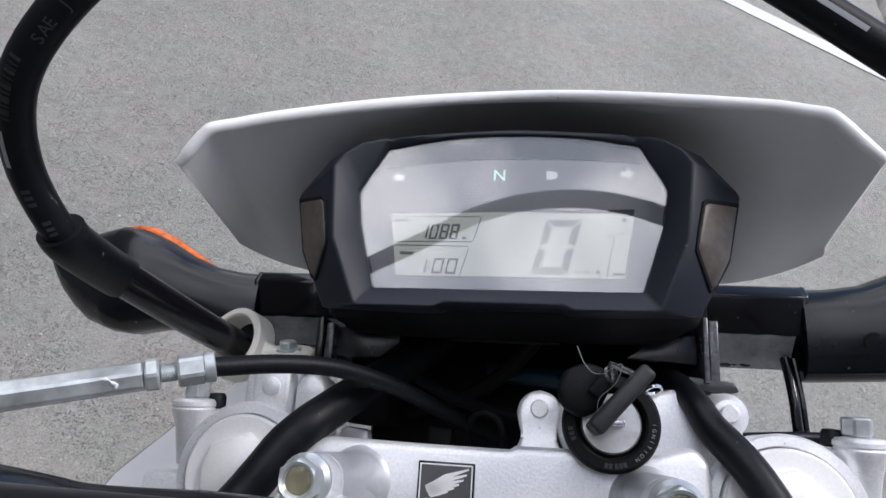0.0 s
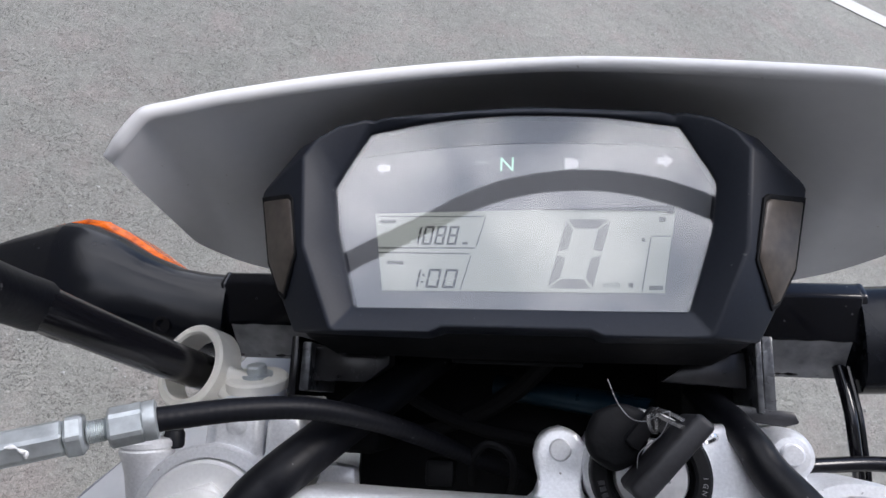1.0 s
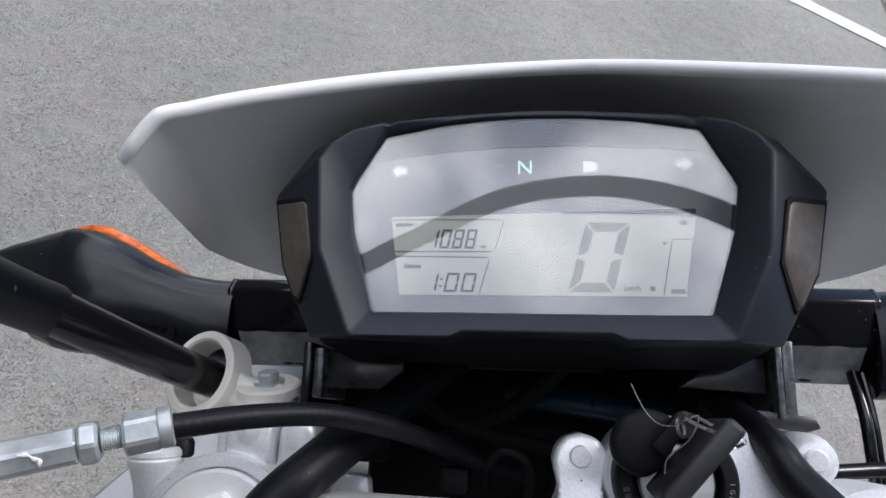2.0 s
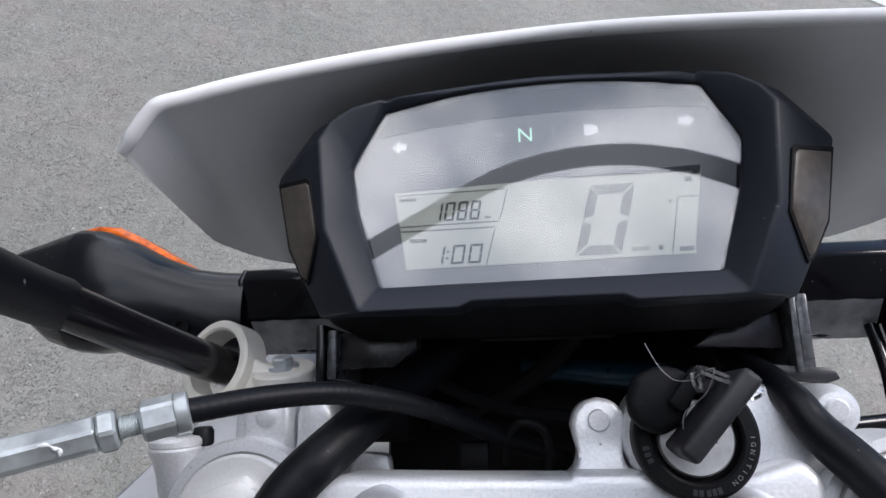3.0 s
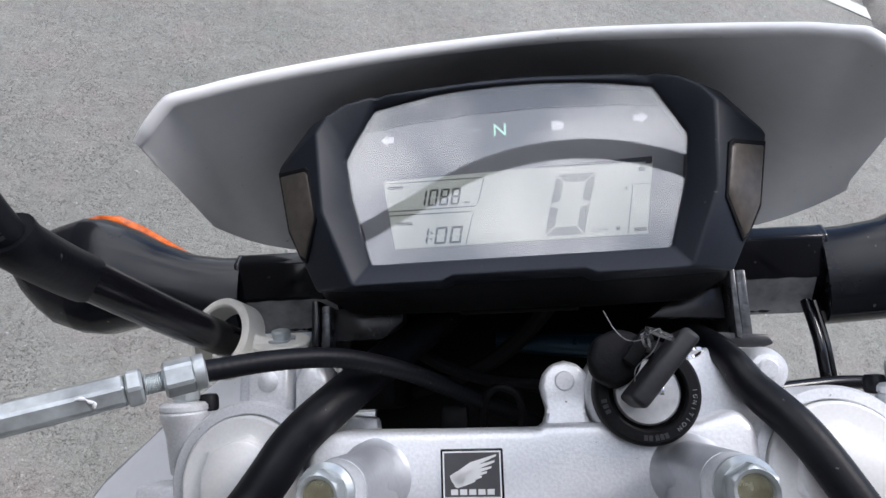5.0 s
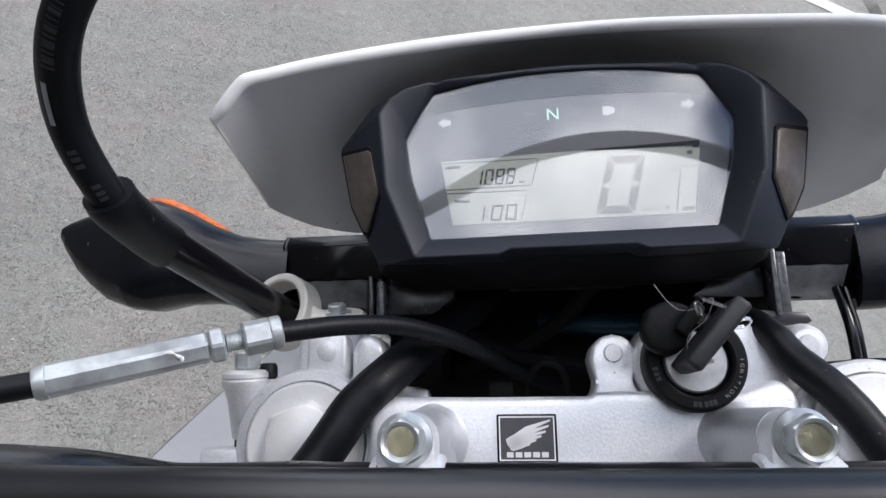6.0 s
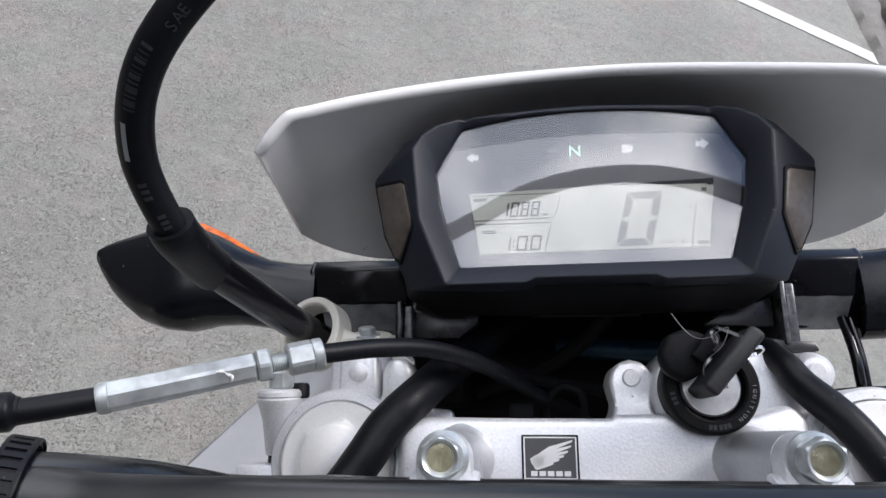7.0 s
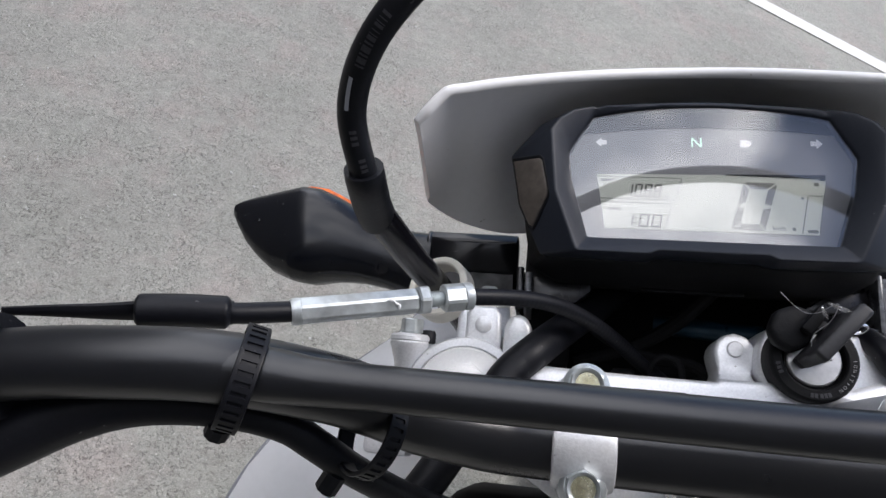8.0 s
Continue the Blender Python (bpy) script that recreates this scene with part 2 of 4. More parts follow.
def mesh_object(name, bm, material, sharp=32):
    """Links a bmesh in millimetres as one mesh object in metres."""
    bmesh.ops.scale(bm, vec=(MM, MM, MM), verts=bm.verts)
    bmesh.ops.recalc_face_normals(bm, faces=bm.faces)
    for f in bm.faces:
        f.smooth = True
    for e in bm.edges:
        if len(e.link_faces) == 2 and e.calc_face_angle(0) > radians(sharp):
            e.smooth = False
    me = bpy.data.meshes.new(name)
    bm.to_mesh(me)
    bm.free()
    me.materials.append(material)
    return new(name, me)


def part(name, bm, material, parent, label="", sharp=32):
    ob = mesh_object(name, bm, material, sharp)
    ob.parent = parent
    if parent is bike:
        ob.location = UP * RISE
    if label:
        tagged(ob, label)
    return ob


def join(*many):
    """One bmesh out of several."""
    out = bmesh.new()
    for b in many:
        me = bpy.data.meshes.new("joined")
        b.to_mesh(me)
        b.free()
        out.from_mesh(me)
        bpy.data.meshes.remove(me)
    return out


def rounded(bm, width, segments=2, angle=30):
    """Bevels the edges that are sharper than the angle."""
    bmesh.ops.recalc_face_normals(bm, faces=bm.faces)
    es = [e for e in bm.edges if len(e.link_faces) == 2 and e.calc_face_angle(0) > radians(angle)]
    bmesh.ops.bevel(bm, geom=es, offset=width, segments=segments, affect="EDGES", profile=0.5, clamp_overlap=True)
    return bm


def block(x0, x1, y0, y1, z0, z1, bevel=0.0, segments=2):
    bm = bmesh.new()
    bmesh.ops.create_cube(bm, size=1, matrix=Matrix.LocRotScale(((x0 + x1) / 2, (y0 + y1) / 2, (z0 + z1) / 2), None, (x1 - x0, y1 - y0, z1 - z0)))
    return rounded(bm, bevel, segments) if bevel else bm


def prism(outline, z0, z1, bevel=0.0, segments=2):
    """A plate with that outline; z0 and z1 are numbers or functions of x and y."""
    lo = z0 if callable(z0) else (lambda x, y: z0)
    hi = z1 if callable(z1) else (lambda x, y: z1)
    bm = bmesh.new()
    a = [bm.verts.new((x, y, lo(x, y))) for x, y in outline]
    b = [bm.verts.new((x, y, hi(x, y))) for x, y in outline]
    n = len(outline)
    bm.faces.new(a[::-1])
    bm.faces.new(b)
    for i in range(n):
        bm.faces.new((a[i], a[(i + 1) % n], b[(i + 1) % n], b[i]))
    return rounded(bm, bevel, segments, 40) if bevel else bm


def rings(sections, close=True, cap=True, loop=False):
    """A skin over rings of points, each ring with as many points."""
    bm = bmesh.new()
    rows = [[bm.verts.new(p) for p in s] for s in sections]
    n = len(rows[0])
    pairs = list(zip(rows, rows[1:])) + ([(rows[-1], rows[0])] if loop else [])
    for a, b in pairs:
        for i in range(n if close else n - 1):
            bm.faces.new((a[i], a[(i + 1) % n], b[(i + 1) % n], b[i]))
    if cap and close and not loop:
        bm.faces.new(rows[0][::-1])
        bm.faces.new(rows[-1])
    return bm


def glide(points, steps=8):
    """A smooth line through the points."""
    p = [Vector(q) for q in points]
    p = [2 * p[0] - p[1]] + p + [2 * p[-1] - p[-2]]
    out = []
    for i in range(1, len(p) - 2):
        a, b, c, d = p[i - 1:i + 3]
        for k in range(steps):
            u = k / steps
            out.append(0.5 * (2 * b + (c - a) * u + (2 * a - 5 * b + 4 * c - d) * u * u + (3 * b - a - 3 * c + d) * u ** 3))
    return out + [p[-2]]


def tube(points, r, sides=16, steps=8, smooth=True, flat=1.0):
    """A round bar along the points; r is a number or a function of 0..1."""
    line = glide(points, steps) if smooth else [Vector(p) for p in points]
    rad = r if callable(r) else (lambda u: r)
    side = None
    out = []
    for i, p in enumerate(line):
        d = (line[min(i + 1, len(line) - 1)] - line[max(i - 1, 0)]).normalized()
        side = (side or d.orthogonal())
        side = (side - d * side.dot(d)).normalized()
        other = d.cross(side)
        k = rad(i / (len(line) - 1))
        out.append([p + (side * math.cos(a) + other * math.sin(a) * flat) * k for a in (2 * math.pi * j / sides for j in range(sides))])
    return rings(out)


def lathe(profile, at, axis=(0, 0, 1), sides=32, turn=0.0):
    """Turns (radius, height) pairs round an axis."""
    d = Vector(axis).normalized()
    q = Vector((0, 0, 1)).rotation_difference(d)
    out = []
    for r, h in profile:
        out.append([Vector(at) + q @ Vector((r * math.cos(a), r * math.sin(a), h)) for a in (turn + 2 * math.pi * j / sides for j in range(sides))])
    return rings(out[:-1], loop=True) if tuple(profile[0]) == tuple(profile[-1]) else rings(out)


def hexagon(at, axis, across, height, bevel=0.6, turn=0.0):
    r = across / math.sqrt(3)
    return rounded(lathe([(r, 0), (r, height)], at, axis, 6, turn), bevel, 1)


def letters(words, size, depth=0.05):
    """Words in the built-in font as a bmesh in millimetres, lying in x and y, centred."""
    cu = bpy.data.curves.new("words", "FONT")
    cu.body, cu.size, cu.extrude, cu.align_x, cu.align_y = words, size, depth, "CENTER", "CENTER"
    ob = new("words", cu)
    me = bpy.data.meshes.new_from_object(ob.evaluated_get(bpy.context.evaluated_depsgraph_get()))
    bm = bmesh.new()
    bm.from_mesh(me)
    bpy.data.objects.remove(ob)
    bpy.data.curves.remove(cu)
    bpy.data.meshes.remove(me)
    return bm


def moved(bm, m):
    bmesh.ops.transform(bm, matrix=m, verts=bm.verts)
    return bm


def mirrored(points):
    """The same points on the other side of the middle."""
    return [(3.4 - p[0], *p[1:]) for p in points]


# ================= ground =================
def ground_sheet():
    bm = bmesh.new()
    bmesh.ops.create_grid(bm, x_segments=2, y_segments=2, size=400)
    me = bpy.data.meshes.new("ground")
    bm.to_mesh(me)
    bm.free()
    me.materials.append(ASPHALT)
    return tagged(new("ground", me), "worn grey asphalt with fine pale gravel", "asphalt ground", kind="structure")


ground = ground_sheet()
# unseen walls, added to dim the light from behind and from the left
wall_bm = block(-3090, 7000, -2000, -1700, 0, 6000)
west_bm = block(-3400, -3100, -2000, 9000, 0, 4600)
shade_wall_west = tagged(mesh_object("shade_wall_west", west_bm, SHADE_WALL), "plain grey wall added out of view to cut the light", "wall", kind="structure")
shade_wall_south = tagged(mesh_object("shade_wall_south", wall_bm, SHADE_WALL), "plain grey wall added out of view to cut the light", "wall", kind="structure")
# painted line, 11 cm wide
line_bm = bmesh.new()
LA, LB = Vector((-1.8, 5.0, 0)), Vector((5.2, 0.87, 0))
along = (LB - LA).normalized()
across = Vector((-along.y, along.x, 0)) * 0.055
edge_a, edge_b = [], []
for i in range(161):
    p = LA + (LB - LA) * i / 160
    edge_a.append(line_bm.verts.new(p + across * (1 + 0.05 * noise.noise(p * 9)) + Vector((0, 0, 0.004))))
    edge_b.append(line_bm.verts.new(p - across * (1 + 0.05 * noise.noise(p * 8 + Vector((5, 0, 0)))) + Vector((0, 0, 0.004))))
for i in range(160):
    line_bm.faces.new((edge_a[i], edge_b[i], edge_b[i + 1], edge_a[i + 1]))
bmesh.ops.scale(line_bm, vec=(1000, 1000, 1000), verts=line_bm.verts)
road_line = tagged(mesh_object("road_line", line_bm, LINE_PAINT), "worn white painted parking line on asphalt", "road marking", kind="structure")



def rough_strip(name, a, b, wide, high, seed, material, label, category, step=0.05):
    """A broken low edge of stone along the ground from a to b."""
    a, b = Vector(a), Vector(b)
    d = (b - a).normalized()
    side = Vector((d.y, -d.x, 0))
    n = max(2, int((b - a).length / step))
    secs = []
    for i in range(n + 1):
        p = a + (b - a) * i / n
        j = [noise.noise(p * 7 + Vector((seed, k, 0))) for k in range(4)]
        secs.append([(p + side * x + Vector((0, 0, z))) * 1000 for x, z in ((0.012 * j[0], -0.002), (0.02 + 0.02 * j[1], high * (0.75 + 0.4 * j[0])), (wide * 0.5, high * (1 + 0.35 * j[2])), (wide - 0.02 + 0.02 * j[3], high * (0.85 + 0.4 * j[1])), (wide + 0.015 * j[2], -0.002))])
    return tagged(mesh_object(name, rings(secs), material, 60), label, category)


rough_strip("kerb_stone", (2.48, 1.95, 0), (3.62, 5.4, 0), 0.16, 0.05, 3, CONCRETE, "broken weathered concrete edging beside the asphalt", "kerb")
rough_strip("soil_strip", (2.66, 1.9, 0.001), (3.80, 5.35, 0.001), 0.16, 0.012, 9, SOIL, "dark damp soil beside the broken edging", "soil")
rough_strip("kerb_stone", (2.84, 1.85, 0), (3.98, 5.3, 0), 0.22, 0.09, 14, CONCRETE, "rough grey stone edging behind the soil", "kerb")
slab_bm = prism([(2760, 2520), (3060, 2990), (3500, 2720), (3180, 2240)], 62, 118, 6)
tagged(mesh_object("cover_slab", slab_bm, CONCRETE), "thin grey concrete slab lying on the edging", "slab")


def loose_gravel(count):
    """Small loose stones scattered on the asphalt."""
    rnd = random.Random(5)
    vs, fs = [], []
    for _ in range(count):
        x, y = rnd.uniform(-1.3, 2.4), rnd.uniform(0.1, 3.3)
        r = 0.0011 + 0.0034 * rnd.random() ** 4
        a0, k = rnd.random() * 6, len(vs)
        for j in range(5):
            a = a0 + j * 1.2566
            q = r * rnd.uniform(0.7, 1.3)
            vs.append((x + q * math.cos(a), y + q * math.sin(a), 0.0002))
        for j in range(5):
            a = a0 + j * 1.2566 + 0.3
            q = r * rnd.uniform(0.4, 0.8)
            vs.append((x + q * math.cos(a), y + q * math.sin(a), r * rnd.uniform(0.6, 1.0)))
        fs += [(k + j, k + (j + 1) % 5, k + 5 + (j + 1) % 5, k + 5 + j) for j in range(5)] + [tuple(k + 5 + j for j in range(5))]
    me = bpy.data.meshes.new("gravel")
    me.from_pydata(vs, [], fs)
    me.materials.append(GRAVEL)
    return tagged(new("gravel", me), "fine loose pale grit on the asphalt", "gravel", kind="stuff")


loose_gravel(5000)

# ================= motorcycle =================
bike = new("motorcycle")
bike.empty_display_size = 0.1
bike.matrix_world = LEAN
tagged(bike, "silver, black and white motorcycle cockpit leaning on its stand", "motorcycle")


def top_clamp():
    outline = [(-76, 12), (-64, 15), (-28, 14.5), (6, 14.5), (8, 16), (60, 16), (72, 20), (78, 14), (80, -30), (60, -40), (-60, -40), (-76, -30)]
    body = prism(outline, -26, 0, 3.5, 3)
    clamp = part("top_clamp", body, SILVER, bike, "cast silver top clamp with sandy paint")
    for cx in (-102, 105.4):
        ring = lathe([(28.6, -34), (28.6, -10.6), (27.6, -9.0), (24.2, -8.6), (23.7, -9.4), (23.7, -34)], (cx, -2, 0), sides=64)
        part("fork_clamp", ring, SILVER, clamp)
    # bosses along the front edge
    part("boss", rounded(prism([(4.5, 12), (8, 15.5), (9.8, 20), (8.4, 25), (7.6, 29), (8.6, 33.4), (11.8, 36.8), (16.6, 38), (21.4, 36.8), (24.6, 33.4), (25.6, 29), (24.6, 25), (23.2, 20), (25, 15.5), (28.5, 12)], -34, lambda x, y: -12 - max(0, 20 - y) * -0.6), 4, 3), SILVER, clamp)
    part("rivet", lathe([(3.6, -13), (3.6, -11.4), (3.1, -11)], (16.6, 30.6, 0), sides=24), SILVER, clamp)
    part("boss", lathe([(9.6, -44), (9, -30), (8.4, -18), (7.4, -14.6), (5.6, -13), (2, -12.6)], (88, 32.5, 0), sides=32), SILVER, clamp)
    part("rivet", lathe([(3.6, -13.2), (3.6, -11.8), (3, -11.4)], (88, 32.7, 0), sides=24), SILVER, clamp)
    part("boss", join(prism([(-109, 18), (-109, 37), (-107, 41.5), (-102, 42), (-102, 18)], -38, -16.5, 1.6, 3),
                      prism([(-104.6, 18), (-104.4, 39), (-102, 42.8), (-90.5, 42.8), (-88, 39), (-87.6, 18)], -38, -13, 1.8, 3),
                      prism([(-112, 14), (-109, 24), (-74, 24), (-72, 14)], -38, -19.5, 3, 3)), SILVER, clamp)
    part("boss", rounded(prism([(-86.4, 14), (-86.4, 34), (-83.6, 40), (-77, 40.5), (-73, 35), (-72, 14)], -38, -15.5), 5.4, 5), SILVER, clamp)
    part("rivet", lathe([(4, -13.4), (4, -12.5), (3.5, -12.2)], (-95.8, 33.6, 0), sides=24), SILVER, clamp)
    part("rib", rounded(prism([(-74, 10), (-57, 10), (-58, 19), (-70, 20)], -44, -36), 2, 2), SILVER, clamp)
    part("gusset", prism([(54, 8), (54, 33), (62, 40), (72, 42), (84, 37), (93, 31), (95, 8)], -30, -14.5, 2.5, 3), SILVER, clamp)
    part("switch_mount", rounded(lathe([(19.6, -34), (19, -14), (18.7, -6.5), (18, -5), (10, -5)], (42.4, 25.7, 0), sides=56), 1.2, 2, 40), SILVER, clamp)
    # split collars with their pinch bolts
    for s in (1, -1):
        fx = (lambda x: x) if s == 1 else (lambda x: 3.4 - x)
        part("pinch_boss", lathe([(5.2, 0), (6, 6), (7, 14), (8.5, 19.6), (9.4, 21.6), (9.5, 23), (9.0, 23.7), (9.6, 24.4), (9.5, 26), (8.4, 27.2), (3, 27.6)], (fx(-131.5), 0, -21), (0, 1, 0.12), 28), SILVER, clamp)
        part("pinch_bolt", hexagon((fx(-131), 27.5, -17.8), (0, 1, 0.12), 10, 7, 0.7), ZINC, clamp, sharp=14)
        part("pinch_cap", lathe([(3.2, 0), (3.8, 0.8), (3.8, 5), (3, 6.4), (1, 6.6)], (fx(-123.4), 23.5, -22), (0, 1, 0.12), 20), RUBBER, clamp)
        part("pinch_shank", lathe([(4.4, 0), (4.4, 4.6)], (fx(-131.5), -4.2, -21.5), (0, 1, 0), 20), GLOSS_BLACK, clamp)
        part("pinch_lug", block(min(fx(-147), fx(-126)), max(fx(-147), fx(-126)), -30, -3.5, -32, -12, 2.5), SILVER, clamp)
    return clamp


clamp = top_clamp()
part("stem_nut", rounded(lathe([(18.5, -1), (18.5, 1.5), (17, 2.4), (16.8, 7), (15, 9.2), (9, 10.4), (8.4, 8.6), (1, 8.6)], (1.9, -26.7, 0), sides=36), 0.5, 1), STEEL, clamp, "domed steel stem nut")


def fork_leg(cx):
    leg = part("fork_leg", lathe([(21.5, -420), (21.5, -34), (21.5, -10)], (cx, -2, 0), sides=40), ALUMINIUM, bike)
    part("fork_slider", lathe([(26, -900), (27, -470), (29, -420), (28, -415), (21.6, -414)], (cx, -2, 0), sides=32), GLOSS_BLACK, leg)
    part("fork_cap", lathe([(23.3, -16), (23.3, -7.4), (22.3, -6.4), (17, -6.2), (1, -6.2)], (cx, -2, 0), sides=56), ALUMINIUM, leg, "satin aluminium fork cap")
    part("cap_nut", rounded(lathe([(16.8, -8), (16.8, -4.9), (15.9, -4.0), (1, -4.0)], (cx, -2, 0), sides=6, turn=0.35), 0.5, 2, 20), ALUMINIUM, leg)
    part("cap_disc", lathe([(14.6, -4.6), (14.2, -2.7), (13.4, -2.2), (1, -2.1)], (cx, -2, 0), sides=48), ALUMINIUM, leg)


for x in (-102, 105.4):
    fork_leg(x)


def emblem():
    plate = part("badge", prism([(-28, -8.6), (-6.5, -8.6), (-6.5, 8.4), (-28, 8.4)], -0.5, 0.8, 0.5), GLOSS_BLACK, bike, "small square dark badge with a white wing shape")
    part("badge_field", block(-27.2, -7.3, -7.8, 7.6, 0.7, 0.95), CHARCOAL, plate)
    for a, b, c, d in ((-27.2, -7.3, 7.1, 7.6), (-27.2, -7.3, -7.8, -7.3), (-27.2, -26.7, -7.3, 7.1), (-7.8, -7.3, -7.3, 7.1)):
        part("badge_border", block(a, b, c, d, 0.9, 1.1), INK, plate)
    tips = [(-8.9, 6.4), (-9.5, 4.4), (-10.6, 2.5), (-12.2, 0.9), (-14.0, -0.5), (-16.2, -1.8)]
    for i, (tx, ty) in enumerate(tips):
        x0, y0 = -24.8 + 0.25 * i, -0.6 - 0.62 * i
        bend = (x0 + tx) / 2 - 0.8, (y0 + ty) / 2 + 0.9 - 0.1 * i
        part("wing_feather", prism([(x0, y0), (x0 + 1.2, y0 - 0.75), (bend[0] + 1.5, bend[1] - 1.15), (tx, ty - 0.6), (tx + 0.1, ty + 0.1), (bend[0] - 0.1, bend[1] + 0.15)], 0.9, 1.12), INK, plate)
    part("wing_root", prism([(-24.9, -0.4), (-22.6, 1.0), (-20.4, 0.6), (-19.4, -1.2), (-20.4, -3.4), (-22.4, -3.9), (-24.2, -2.4)], 0.9, 1.12), INK, plate)
    for k in range(5):
        part("badge_bar", block(-24.6 + k * 3.1, -22.2 + k * 3.1, -6.6, -4.8, 0.9, 1.1), INK, plate)


emblem()


# ---- instrument cluster ----
def glass_z(x, y):
    return 8.3 - 0.042 * (y - 74) + 0.018 * (x - 2)


def cluster():
    # points round the housing: window edge, ridge, outer edge, skirt
    win = [(-50, 134.4), (-26, 138.8), (2, 140.4), (30, 138.9), (54, 134.8), (59.5, 124.6), (62.2, 119.8), (64.3, 115.2), (62.2, 100), (54.2, 73.8), (44, 73.7), (28, 73.5), (24, 73.5), (-20.5, 73.3), (-24.5, 73.3), (-40, 73.1), (-50.6, 73), (-58.5, 100), (-60.6, 114.6), (-58.4, 119.6), (-55.6, 124.6)]
    ridge = [(-50.6, 138, 9.5), (-26, 141.2, 7), (2, 142.8, 6.4), (30, 141.4, 7), (54.2, 138.8, 9.5), (62.6, 135.4, 13), (69, 130, 15.6), (72.6, 124, 17), (69.5, 92, 19), (59.5, 65.5, 15.5), (48, 65.2, 15), (28.5, 65, 14.5), (24.5, 67, 14.2), (-20.5, 66.8, 14.2), (-24.5, 64.8, 14.5), (-44, 64.5, 15), (-55.6, 64.2, 15.5), (-66, 91, 19), (-69.2, 122.2, 17), (-65.6, 128.6, 15.6), (-59.4, 134.2, 13)]
    outer = [(-52, 141, 2), (-26, 143.6, 1), (2, 145, 0.5), (30, 143.8, 1), (56, 141.4, 2), (66, 138, 5), (78.6, 130.4, 6), (92.6, 115, 4), (87, 88, 5), (75.4, 65.4, 5), (52, 64.6, 5), (28.5, 64, 5), (25, 65.8, 5), (-21, 65.6, 5), (-24.5, 63.8, 5), (-50, 64, 5), (-71.6, 64.4, 5), (-82.5, 87, 5), (-88.2, 113, 4), (-75.2, 128.8, 6), (-62.8, 137, 5)]
    skirt = [(-50, 138, -24), (-26, 140, -26), (2, 141, -27), (30, 140, -26), (54, 138, -24), (66, 132, -22), (77, 124, -20), (87.5, 112, -16), (84, 88, -18), (80, 67.5, -20), (67, 60.2, -21.5), (28.5, 59.6, -22), (25, 59.6, -22), (-21, 59.4, -22), (-24.5, 59.4, -22), (-64, 60, -21.5), (-76, 66, -20), (-80, 86, -18), (-84, 111, -16), (-73, 122, -20), (-62, 131, -22)]
    # the hood over the window is a smooth arch between two raised ears
    def arched(ring):
        ring3 = [tuple(p) if len(p) == 3 else (*p, 0) for p in ring]
        hood = [tuple(v) for v in glide(ring3[0:5], 4)]
        first, last = hood[0], hood[-1]
        step = 1.6 if len(ring[0]) == 3 else 0
        near = [tuple(Vector(first).lerp(Vector(hood[1]), 0.4) - Vector((0, 0, step)))]
        fars = [tuple(Vector(last).lerp(Vector(hood[-2]), 0.4) - Vector((0, 0, step)))]
        return [first] + near + hood[1:-1] + fars + [last] + ring3[5:]
    win, ridge, outer, skirt = [p[:2] for p in arched(win)], arched(ridge), arched(outer), arched(skirt)
    floor = [(x, y, glass_z(x, y) - 5.5) for x, y in win]
    rim = [(x, y, glass_z(x, y) + 1.2) for x, y in win]
    under = [(2 + (x - 2) * 0.96, 100 + (y - 100) * 0.95, z - 8) for x, y, z in outer]
    body = rings([floor, rim, ridge, outer, under])
    bmesh.ops.recalc_face_normals(body, faces=body.faces)
    es = [e for e in body.edges if len(e.link_faces) == 2 and e.calc_face_angle(0) > radians(24)]
    bmesh.ops.bevel(body, geom=es, offset=1.5, segments=3, affect="EDGES", profile=0.5, clamp_overlap=True)
    house = part("meter_housing", body, BLACK_PLASTIC, bike, "black plastic digital instrument cluster with grey window", sharp=40)
    # rear case below the bezel, of plain black plastic
    neck = [(2 + (x - 2) * 0.975, 100 + (y - 100) * 0.965, z - 7) for x, y, z in outer]
    back = [(2 + (x - 2) * 0.97, 100 + (y - 100) * 0.98, z - 12) for x, y, z in skirt]
    deep = [(2 + (x - 2) * 0.9, 102 + (y - 102) * 0.84, -64) for x, y, z in skirt]
    part("rear_case", rounded(rings([neck, skirt, back, deep]), 1.8, 3, 34), CASE_BLACK, house, "matt black rear case", sharp=50)
    # window pane
    pane = part("window_pane", prism([(x * 1.004, y) for x, y in win], lambda x, y: glass_z(x, y) - 0.6, glass_z), GLASS, house, "clear flat window reflecting the clouds")
    pane.visible_shadow = False
    # dial plate, with a dark band along its top
    def dial_z(x, y):
        return glass_z(x, y) - 4.6
    dial = [(-50.6, 73), (54.2, 73.8), (62.2, 100), (64.3, 115.2), (59.5, 124.6), (57.6, 129.0), (42, 130.6), (12, 131.9), (-12, 131.5), (-36, 129.6), (-54, 127.2), (-55.6, 124.6), (-60.6, 114.6), (-58.5, 100)]
    plate = part("dial_plate", prism(dial, lambda x, y: dial_z(x, y) - 1, dial_z), DIAL, house, "pale grey dial plate")
    part("dial_surround", prism([(-54, 127.2), (-36, 129.6), (-12, 131.5), (12, 131.9), (42, 130.6), (57.6, 129.0), (54, 134.8), (30, 138.9), (2, 140.4), (-26, 138.8), (-50, 134.4)], lambda x, y: dial_z(x, y) - 1, lambda x, y: dial_z(x, y) + 0.4), BLACK_PLASTIC, house)
    # display
    def lcd_z(x, y):
        return dial_z(x, y) + 0.25
